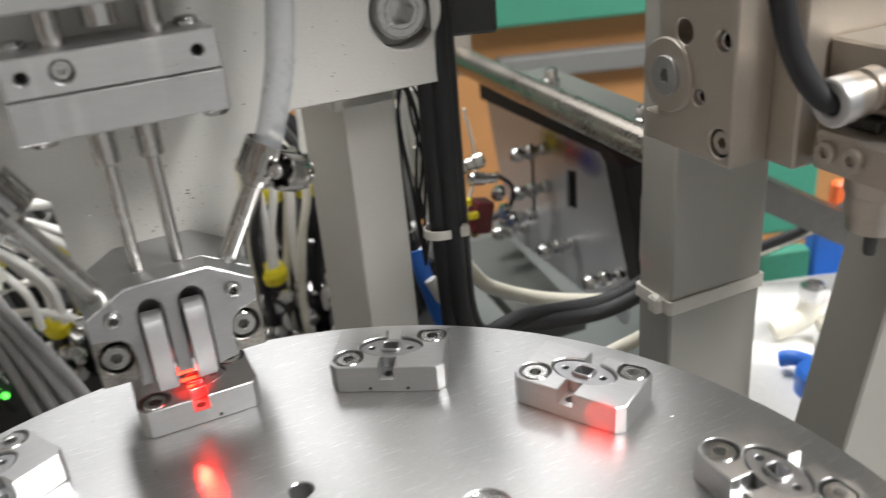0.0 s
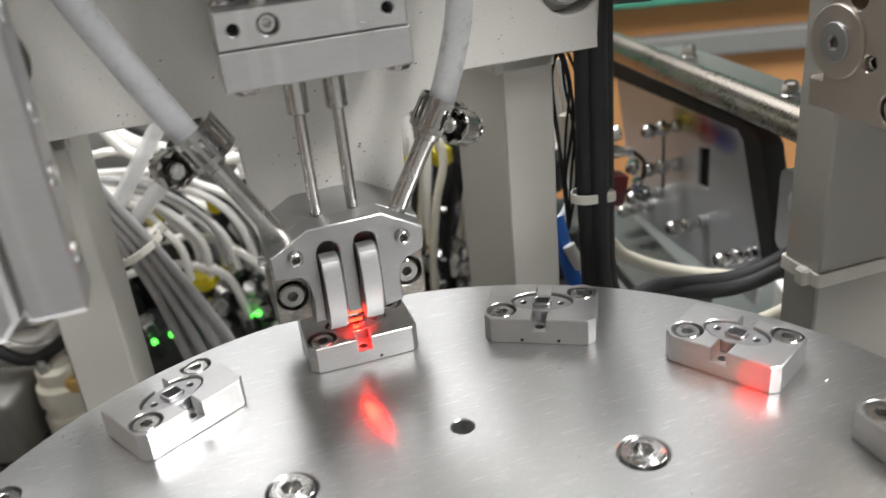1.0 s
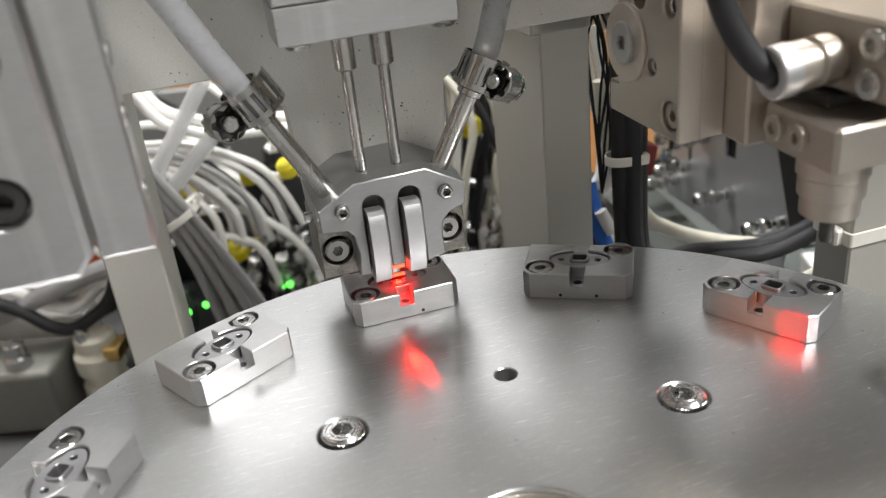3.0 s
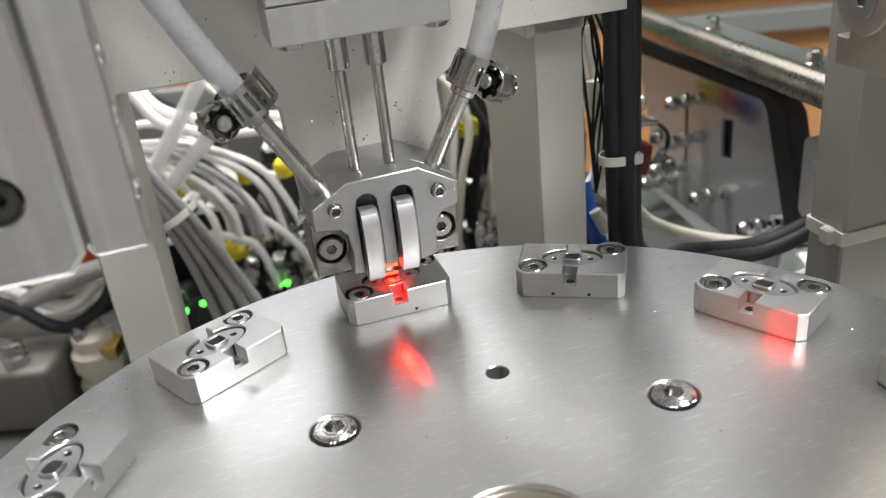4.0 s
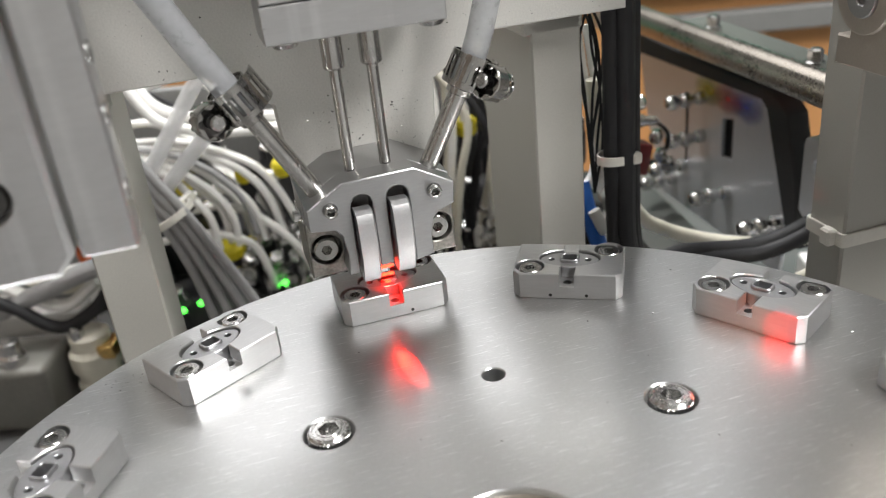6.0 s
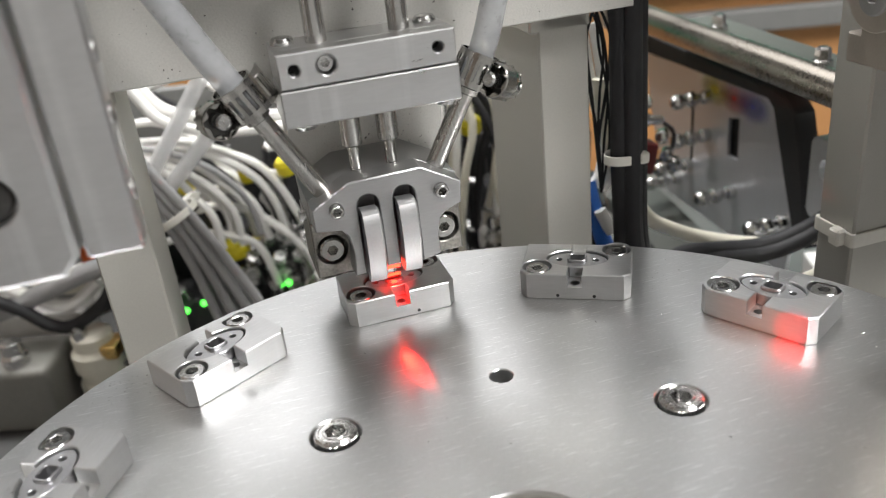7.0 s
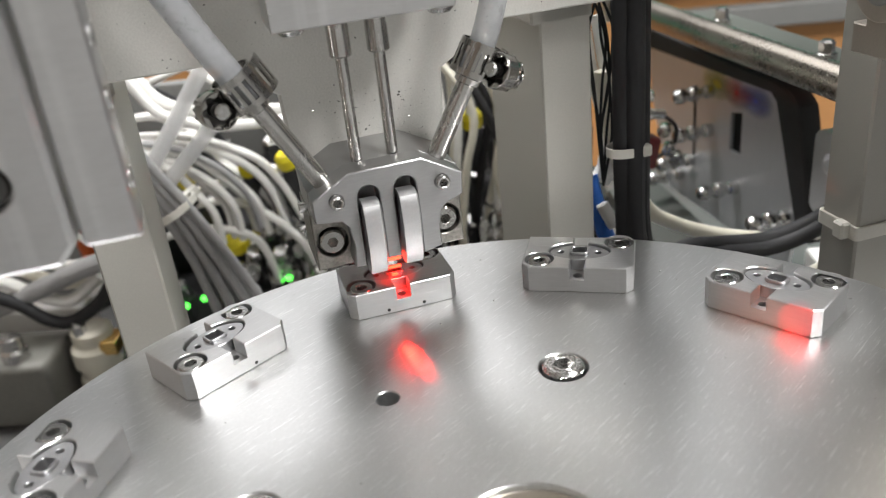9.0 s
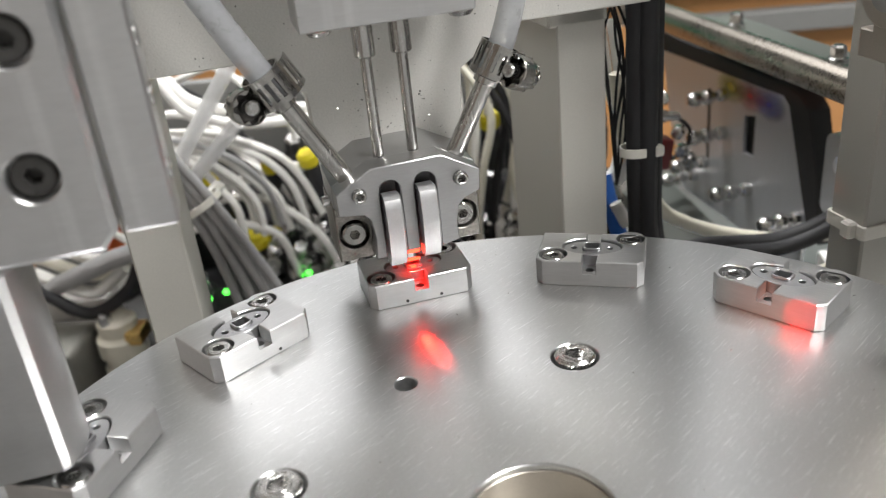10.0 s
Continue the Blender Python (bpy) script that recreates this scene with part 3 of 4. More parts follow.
def nozzle(t, foot, top, hose, worm, flip=1, tail=0.0):
    """A bent steel nozzle with a perforated hose clamp and a milky hose."""
    foot, top = Vector(foot), Vector(top)
    d = (top - foot).normalized()
    m = along(foot, top)
    L = (top - foot).length
    part("nozzle_tube", Shape().lathe([(2.75, -3), (2.75, L - 1), (2.6, L)], 32, m), RODSTEEL, t, "polished steel nozzle tube")
    c0 = L - 1.5
    part("hose_end", Shape().lathe([(3.0, c0 - 2.6), (3.7, c0 - 2.2), (3.7, c0 - 0.6), (3.3, c0 - 0.3)], 28, m), CLAMP, t, "crimped steel ring under the clamp")
    rad = Vector(worm)
    rad = (rad - d * rad.dot(d)).normalized()
    tang = d.cross(rad) * flip
    hub = Matrix.Identity(4)
    for i, col in enumerate((tang.cross(rad), tang, rad)):
        for k in range(3):
            hub[k][i] = col[k]
    hub.translation = foot + d * (c0 + 4.7)
    ring = m @ Matrix.Translation((0, 0, c0))
    clamp = part("clamp_band", perforated_band(lambda k: 5.5, 0.5, (0, 1.7, 7.8, 9.6), 0, 360, 64, ring), CLAMP, t, "perforated steel hose clamp band")
    lip = perforated_band(lambda k: 6.05 + 2.3 * k ** 1.5, 0.45, (0.2, 1.9, 7.8, 9.9), tail, tail + 150, 30, ring)
    part("band_tail", lip, CLAMP, clamp, "sprung free end of the clamp band")
    # the worm: a hood with a ragged open mouth, and the screw's pin within
    mouth = hub @ Matrix.Translation((0, 0, 8.6)) @ Matrix.Rotation(radians(90), 4, "X")
    star = [((4.6 if i % 4 < 2 else 3.5) * math.cos(math.pi * i / 14), (4.6 if i % 4 < 2 else 3.5) * math.sin(math.pi * i / 14)) for i in range(28)]
    hood = Shape().prism(circle(0, 0, 5.1, 28), [star], 1.2, 2.4, 0.35, mouth, 0.2)
    hood.prism(circle(0, 0, 5.1, 28), [circle(0, 0, 4.5, 28)], -2.6, 1.19, 0.02, mouth)
    hood.lathe([(2.2, -8.6), (3.7, -7.6), (4.5, -5.6), (5.0, -3.4), (5.1, -2.61)], 24, mouth)
    for i in range(14):
        a = math.pi * 2 * i / 14
        r, z = (4.8, -4.4) if i % 2 else (4.2, -6.4)
        hood.lathe([(0.75, -0.5), (0.6, 0.25), (0.2, 0.42)], 8, mouth @ along((r * math.cos(a), r * math.sin(a), z), (r * 2 * math.cos(a), r * 2 * math.sin(a), z - 1.5)))
    part("worm_housing", hood, CLAMP, clamp, "dented steel hood of the worm screw")
    # black disc paints the hood's oily inside dark in place of a deeper hollow
    part("worm_thread", Shape().lathe([(4.4, -2.5), (4.4, -2.3), (2.0, -2.2), (2.0, 0.5)], 24, mouth), OXIDE, clamp, "black disc for the dark, oily inside of the hood")
    pin = Shape().lathe([(1.5, -2), (1.5, 1.8), (2.1, 1.9), (2.1, 4.0), (1.6, 4.5)], 20, mouth)
    part("worm_screw", pin, CHROME, clamp, "bright head of the worm screw")
    line = [foot + d * (c0 - 0.3), foot + d * (c0 + 9)] + [Vector(p) for p in hose]
    part("hose", Shape().sweep(line, 3.8, 24), SILICONE, t, "milky silicone hose")


def gripper():
    t = thing("centring_head", (-0.5, 115, 17), "grey steel centring head with two curved fingers", "machine head")
    # front plate: a comb of three legs
    def slot(x0, x1, top):
        r = (x1 - x0) / 2
        return [(x0 + r - r * math.cos(radians(180 * i / 10)), top - r + r * math.sin(radians(180 * i / 10))) for i in range(11)]
    out = [(-23, 42.8), (-23, 36.2), (-15.6, 35.2), (-13.8, 33), (-13.0, 27), (-13.6, 20.3), (-10.3, 20.3)] + slot(-10.3, -3.9, 44.6)
    out += [(-3.9, 21), (0.2, 21)] + slot(0.2, 6.9, 45.2) + [(6.9, 20.3), (12.6, 21.5), (12.3, 28), (13.2, 32.5), (15.2, 34.6), (20.2, 36.4), (20.6, 43), (9.2, 49.5), (-12, 49.1)]
    part("front_plate", Shape().prism(out, [circle(-16.3, 41.8, 1.9, 18), circle(14.3, 41.6, 1.9, 18)], 0, 8, 0.35, front(105)), GREYSTEEL, t)
    body = [(-23.2, 42.6), (-23.2, 35.6), (21.4, 35.6), (21.4, 42.8), (9.4, 49.3), (-12, 48.9)]
    part("body", Shape().prism(body, [], 0, 20.8, 0.3, front(126)), GREYSTEEL, t)
    for u0, u1, hu, hz in ((-23.6, -9, -18.2, 25.9), (8, 21.8, 16.4, 25.7)):
        lug = [(u0, 17.4), (u1, 17.4), (u1, 35.5), (u0, 35.5)]
        part("lug", Shape().prism(lug, [circle(hu, hz, 4.8, 28)], 0, 20.4, 0.5, front(126), 0.3), DARKSTEEL, t, "dirty dark steel screw lug")
    part("body_back", Shape().box(-23, 21.2, 111, 125.9, 17.6, 42, 0.2), DARKSTEEL, t)
    # black block that fills the space behind the front plate's slots
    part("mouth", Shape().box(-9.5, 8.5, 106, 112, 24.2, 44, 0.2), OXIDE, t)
    for u, z in ((-18.2, 25.9), (16.4, 25.7)):
        part("cap_screw", cap_screw(3.8, 5.2, 1.6, front(110.5) @ Matrix.Translation((u, z, 0)), 0.5), CLAMP, t, "steel socket cap screw")
    for u, z in ((-16.3, 41.8), (14.3, 41.6)):
        s = Shape().prism(circle(0, 0, 1.95, 20), [circle(0, 0, 1.2, 6)], -5, 2.4, 0.25, front(97) @ Matrix.Translation((u, z, 0)))
        s.lathe([(1.19, -5), (1.19, -2.8)], 6, front(97) @ Matrix.Translation((u, z, 0)))
        part("set_screw", s, CHROME, t, "threaded steel set screw")
    part("side_screw", cap_screw(1.7, 2.4, 0.8, along((-23.3, 112, 36), (-40, 112, 36)), 0.2, 16), CHROME, t)
    # two curved fingers, cut from bar
    prof = [(99.5, 40.9), (97.0, 41.3), (95.2, 41.0), (93.9, 40.2), (93.2, 38.9), (92.9, 37.0), (92.6, 32), (93.2, 26), (94.2, 21.5), (95.8, 18.4), (98.4, 17.8), (100.6, 18.6), (103, 24), (104, 32), (104, 38.6)]
    side = Matrix(((0, 0, 1, 0), (1, 0, 0, 0), (0, 1, 0, 0), (0, 0, 0, 1)))
    for u0, u1, dz in ((-9.7, -4.6, -0.6), (0.9, 6.2, 0.4)):
        s = Shape().prism([(v, z + dz) for v, z in prof], [], u0, u1, 0.45, side)
        part("finger", s, SATIN, t, "curved satin steel finger")
    for u0, u1, v, z0, z1 in ((-4.2, 0.4, 100.6, 18.2, 20.6), (-3.9, 0.5, 102.4, 14.6, 15.5), (-2.4, -0.6, 103.6, 11.4, 12.2)):
        part("sensor_lens", Shape().box(u0, u1, v, v + 0.8, z0, z1, 0.2), LEDRED, t, "lit red sensor strip between the fingers")
    nozzle(t, (-18.4, 105, 45.2), (-33.6, 104, 72.8), [(-46, 103.4, 96), (-58, 103, 121), (-68, 104, 150), (-74, 106, 185)], (-0.8, -0.3, -0.45), -1, -60.0)
    nozzle(t, (15.4, 106, 45.5), (28.4, 105, 69.5), [(35.8, 104.6, 86.5), (40, 105, 103), (45, 107, 140), (48, 110, 185)], (0.55, -0.83, -0.1), 1, 150.0)
    return t


UP = 22.4


def press_block():
    t = thing("press_block", (-1, 104, 67), "aluminium press block on two guide rods", "press block")
    up = Shape()
    up.prism([(-25.2, 77.0), (23.2, 77.0), (23.2, 86.4), (-25.2, 86.4)], [circle(-20.9, 81.8, 1.5, 18), circle(-12.3, 82.0, 2.7, 22), circle(18.2, 81.8, 1.5, 18)], 0, 6.0, 0.4, front(104.2))
    up.box(-25.2, 23.2, 104.25, 118, 77.0, 86.4, 0.3)
    part("upper_half", up, BLOCK, t)
    part("lower_half", Shape().box(-25.6, 23.4, 97.4, 117, 66.8, 76.75, 0.35), BLOCK, t)
    # near-black discs paint the darkness in the two tapped holes
    fr = Shape().lathe([(1.51, 0), (1.51, 0.3)], 16, front(104) @ Matrix.Translation((-20.9, 81.8, 0)))
    part("tapped_hole", fr, HOLESHADE, t)
    fr = Shape().lathe([(1.51, 0), (1.51, 0.3)], 16, front(104) @ Matrix.Translation((18.2, 81.8, 0)))
    part("tapped_hole", fr, HOLESHADE, t)
    part("cap_screw", cap_screw(2.3, 3.6, 1.2, front(104) @ Matrix.Translation((-12.3, 82.0, 0)), 0.3, 22), CHROME, t)
    for u in (-12.7, 10.3):
        part("guide_rod", Shape().lathe([(2.9, 86), (2.9, 190)], 28, Matrix.Translation((u, 108.5, 0))), RODSTEEL, t, "polished steel guide rod")
    for u in (-21.5, 18.6):
        part("button_screw", Shape().lathe([(3.3, 86.3), (3.3, 87.2), (2.6, 88.1), (1.2, 88.4)], 20, Matrix.Translation((u, 112, 0)) ), CHROME, t)
        part("button_screw", Shape().lathe([(1.2, 64.7), (3.0, 65.2), (4.1, 66.5), (4.1, 67)], 20, Matrix.Translation((u + 1.5, 102, 0))), CHROME, t)
    for u in (-7.4, 3.2):
        part("sleeve", Shape().lathe([(2.7, 56.4), (3.1, 56.9), (3.1, 67)], 28, Matrix.Translation((u, 107, 0))), RODSTEEL, t, "turned steel sleeve")
        part("push_rod", Shape().lathe([(1.7, 25), (1.7, 57)], 22, Matrix.Translation((u, 107, 0))), RODSTEEL, t, "slim polished push rod")
    return t


def cylinder_body():
    t = thing("guide_housing", (0, 112, 118), "aluminium guide housing above the press block", "housing")
    s = Shape().prism([(-27, 118), (25, 118), (25, 190), (-27, 190)], [], 0, 29, 0.6, front(125.9))
    part("housing", s, BLOCK, t)
    part("piston", Shape().lathe([(4.6, 112), (4.6, 118)], 28, Matrix.Translation((-1, 110, 0))), CHROME, t)


# ---- the slides ----
def right_slide():
    """The pick-and-place unit on the slide, drawn in its withdrawn place."""
    t = thing("right_slide", (150, 70, 60), "nickel-plated pick and place slide with a black cable", "slide unit")
    side = Matrix(((0, 0, -1, 0), (-1, 0, 0, 0), (0, 1, 0, 0), (0, 0, 0, 1)))     # drawing (-v, z), height towards -u
    def on_side(u):
        return Matrix.Translation((u, 0, 0)) @ side
    out = [(-85.5, 60.6), (-50.0, 60.6), (-50.0, 190), (-80.5, 190), (-80.5, 69.3), (-85.5, 69.3)]
    holes = [circle(-54.3, 66.6, 3.9, 24), circle(-63.2, 77.2, 2.3, 18), circle(-55.0, 93.2, 2.7, 20), circle(-69.8, 93.6, 3.3, 22)]
    part("bracket", Shape().prism(out, holes, 0, 6, 0.5, on_side(145.2), 0.4), NICKEL, t)
    part("bracket_core", Shape().box(145.3, 151.9, 50.1, 80, 60.9, 189.9, 0.2), NICKEL, t)
    m = on_side(139.2)
    disc = Shape().lathe([(10.4, -2), (10.4, 0.5), (10.0, 0.9)], 44, m @ Matrix.Translation((-75.6, 81, 0)))
    part("washer", disc, NICKEL, t, "large turned washer")
    disc = Shape().prism(circle(-75.6, 81, 5.6, 28), [circle(-75.6, 81, 2.0, 6)], 0.5, 1.8, 0.3, m)
    disc.lathe([(2.0, 0.5), (2.0, 0.9)], 6, m @ Matrix.Translation((-75.6, 81, 0)))
    part("flat_screw", disc, GREYSTEEL, t)
    part("cap_screw", cap_screw(3.3, 3.4, 1.6, on_side(143.5) @ Matrix.Translation((-54.3, 66.6, 0))), NICKEL, t)
    for v, z, r in ((63.2, 77.2, 2.25), (55.0, 93.2, 2.6)):
        part("thread_insert", Shape().prism(circle(-v, z, r, 18), [circle(-v, z, r * 0.62, 14)], 0, 4.2, 0.3, on_side(144.8)), CHROME, t)
    part("carriage", Shape().box(152.0, 160, 40.8, 84, 60.2, 190, 0.7), NICKEL, t, "nickel-plated slide carriage")
    # actuator with its cable gland
    part("actuator", Shape().box(160.2, 215, 44, 88, 76, 190, 0.8), NICKEL, t, "nickel-plated actuator body")
    # added box that keeps the front light off the wide post
    part("drive_box", Shape().box(216, 300, 30, 87.5, 112, 190, 2.0), PANEL, t, "grey box added behind the actuator to shade the post")
    g = along((164, 27.5, 83.2), (146, 27.5, 81.8))
    part("gland", Shape().lathe([(4.4, -1), (4.4, 2), (5.6, 2.2), (5.6, 6), (4.6, 6.6), (4.6, 8), (5.6, 8.2), (5.6, 12.2)], 30, g), NICKEL, t, "nickel-plated cable gland")
    part("gland_nut", Shape().prism(circle(0, 0, 5.9, 30), [circle(0, 0, 3.0, 24)], 12.3, 17, 0.5, g), SATIN, t, "pale satin gland nut")
    part("cable", Shape().sweep([(157, 27.5, 82.6), (148.5, 27.8, 82.0), (143.8, 30, 86.2), (139.4, 32, 94.5), (136, 32.5, 104), (133.5, 33, 116), (134, 40, 150), (140, 48, 200)], 2.9, 16), BLACKCABLE, t, "black cable in a tight bend")
    part("valve_block", Shape().box(163.6, 226, 9.5, 43.9, 75.6, 92.5, 0.8), NICKEL, t)
    for z in (88.0, 79.8):
        part("cap_screw", cap_screw(3.3, 2.2, 1.6, on_side(163.7) @ Matrix.Translation((-15.5, z, 0)), 0.5), CHROME, t)
    clamp = [(153.4, 35.6), (153.4, 13.2), (154.4, 12.2), (228, 12.2), (228, 40), (158, 40)]
    part("clamp_plate", Shape().prism(clamp, [circle(190, 28, 4, 20)], 62.6, 72.4, 0.8), NICKEL, t)
    part("clamp_riser", Shape().box(160.2, 224, 24, 60, 72.5, 75.5, 0.4), OXIDE, t)
    for v in (33.0 - 1.2, 24.2 - 0.4):
        part("cap_screw", cap_screw(3.0, 1.6, 1.4, on_side(153.5) @ Matrix.Translation((-v, 67.6, 0))), NICKEL, t)
    part("spindle", Shape().lathe([(3.4, 46.5), (6.6, 47.5), (6.6, 52), (7.4, 52.4), (7.4, 57), (8, 57.5), (8, 62.7)], 28, Matrix.Translation((163.4, 24, 0))), NICKEL, t)
    part("suction_tip", Shape().lathe([(1.4, 40), (1.7, 41), (1.7, 46.6)], 20, Matrix.Translation((163.4, 24, 0))), OXIDE, t, "dark suction tip")
    return t


def left_slide():
    """The loading slide that reaches over the dial, drawn in its reached place."""
    t = thing("left_slide", (-90, 60, 10), "satin aluminium loading slide with recessed screws", "slide unit")
    face = [(-112, 66.0), (-109, 62.4), (-77.5, 62.4), (-74.0, 66.5), (-74.0, 200), (-112, 200)]
    holes = [circle(-86.7, 80.5, 5.2, 32), circle(-84.3, 107.2, 5.2, 32), circle(-84.3, 137, 5.2, 32)]
    part("face_plate", Shape().prism(face, holes, 0, 12, 1.2, front(54), 0.3), BLOCK, t)
    part("face_back", Shape().box(-111.5, -75, 48, 54.5, 64, 199.5, 0.2), BLOCK, t)
    for u, z in ((-86.7, 80.5), (-84.3, 107.2), (-84.3, 137)):
        part("cap_screw", cap_screw(4.5, 4.5, 2.0, front(48) @ Matrix.Translation((u, z, 0)), 0.5), OXIDE, t, "black oxide socket cap screw")
    part("rail", Shape().box(-72.9, -61.7, 43.4, 56, 65.0, 200, 0.6), BLOCK, t, "satin aluminium slide rail")
    part("guide_strip", Shape().box(-119.5, -112.8, 45, 58, 61.6, 200, 0.7), SATIN, t, "satin steel guide strip")
    for z in (76, 92, 104, 122):
        part("side_screw", Shape().lathe([(2.4, 0), (2.4, 0.35), (1.9, 0.6)], 18, along((-61.75, 48.5, z), (-50, 48.5, z))), CHROME, t)
    return t


def gantry():
    """The beam, out of view overhead, from which the slides hang."""
    t = thing("gantry", (-300, 70, -140), "grey painted gantry beam over the slides", "gantry")
    part("beam", Shape().box(-320, 300, 40, 106, 200.5, 240, 1), POST, t)
    for u in (-320, 270):
        part("upright", Shape().box(u, u + 30, 50, 100, -140, 200.4, 1), POST, t)


def loading_jaw():
    """The jaw that swings in under the loading slide at the end."""
    t = thing("loading_jaw", (-110, 48, 11), "aluminium loading jaw with one bright corner edge", "jaw")
    jaw = [(-136, 42.2), (-99.9, 42.2), (-98.2, 43.4), (-95.6, 50), (-95.6, 57), (-136, 57)]
    part("jaw", Shape().prism(jaw, [circle(-118, 50, 3, 20)], 11, 61.5, 0.8), BLOCK, t, "")
    # black slab stands in for the shadow below the jaw
    part("jaw_foot", Shape().box(-132, -104, 43, 56, 10.2, 10.9, 0.2), OXIDE, t, "thin black slab for the shadow under the jaw")
    part("jaw_mount", Shape().box(-136, -121, 44, 60, 61.55, 200.4, 0.6), NICKEL, t)
    return t


# ---- cables and the feeder behind ----
def cables():
    t = thing("cable_bundle", tuple(w(46, 164, -20)), "black cable bundle held by a nylon tie", "cable bundle")
    for k, (dx, dy) in enumerate(((-3.0, 0), (1.2, -1.6), (3.6, 1.8), (-0.6, 3))):
        pts = [(47 + dx, 166 + dy, 190), (47 + dx, 165 + dy, 75), (47 + dx, 164 + dy, 20), (48 + dx, 165 + dy, -14)]
        if k in (1, 2):
            pts += [(55 + dx, 174 + dy, -31), (71 + dx, 187 + dy, -37 + dx), (91, 199 + dy, -43 + dx), (112, 206 + dy, -46 + dx), (130, 208 + dy, -41 + dx), (150, 205 + dy, -26 + dx)]
        else:
            pts += [(49 + dx, 167 + dy, -60), (50 + dx, 170 + dy, -138)]
        part("cable", Shape().sweep([w(*p) for p in pts], 3.6, 12), BLACKCABLE, t)
    ring = Shape().prism(circle(0, 0, 7.6, 28, 5.6), [circle(0, 0, 6.9, 28, 4.9)], -1.7, 1.7, 0.2, Matrix.Translation(w(45.3, 164.3, 21)))
    ring.box(3.5, 7.2, -6.4, -3, -2.1, 2.1, 0.6, Matrix.Translation(w(45.3, 164.3, 21)))
    part("cable_tie", ring, TIE, t, "natural nylon cable tie")
    rng = random.Random(4)
    for i in range(7):
        x0, x1 = 33 + rng.random() * 9, 34 + rng.random() * 7
        pts = [(x0, 172, 78), (x1 + rng.uniform(-4, 4), 174, 60), (34 + rng.random() * 8, 173, 42), (36 + rng.random() * 6, 172, 24), (38, 172, 4)]
        solo("thin_wire", Shape().sweep([w(*p) for p in pts], 0.5, 6), BLACKCABLE, "thin black signal wire", "wire", "thin wires")
    solo("cream_hose", Shape().sweep([w(*p) for p in [(42, 202, 40), (47, 202, 5), (60, 205, -21), (71, 209, -31), (87, 215, -40), (105, 221, -47), (122, 225, -51), (144, 230, -52)]], 3.2, 14), CREAMHOSE, "cream plastic hose curved behind the dial", "hose")
    solo("cream_hose", Shape().sweep([w(*p) for p in [(104, 190, -60), (124, 180, -44), (140, 168, -26), (152, 160, -12)]], 3.0, 14), CREAMHOSE, "cream plastic hose curved behind the dial", "hose")
    s = Shape().lathe([(2.6, 0), (2.6, 9), (2.2, 11)], 16, along(w(40, 193, -13), w(46, 191, -26)))
    for dx in (0, 5):
        solo("white_hose", Shape().sweep([w(*p) for p in [(36 + dx, 210, 60), (39 + dx, 206, 36), (43 + dx, 205, 16), (42 + dx, 204, 0), (37 + dx, 203, -8)]], 2.4, 12), WHITEHOSE, "white air hose behind the thin wires", "hose", "white air hoses")
    box = Shape().add(*(lambda q: (q.v, q.f))(Shape().box(51, 70, 176, 200, 85, 150, 1.2)), F0.inverted())
    solo("junction_box", box, BLACKPLASTIC, "black plastic junction box above the tube rail", "junction box")
    solo("hose_joint", s, WHITEPLATE, "white push-in joint on the blue hose", "air fitting")
    solo("blue_hose", Shape().sweep([w(*p) for p in [(36, 202, -4), (38, 198, -14), (41, 196, -26), (46, 192, -50), (50, 190, -138)]], 3.6, 14), BLUE, "blue pneumatic hose behind the post", "hose")


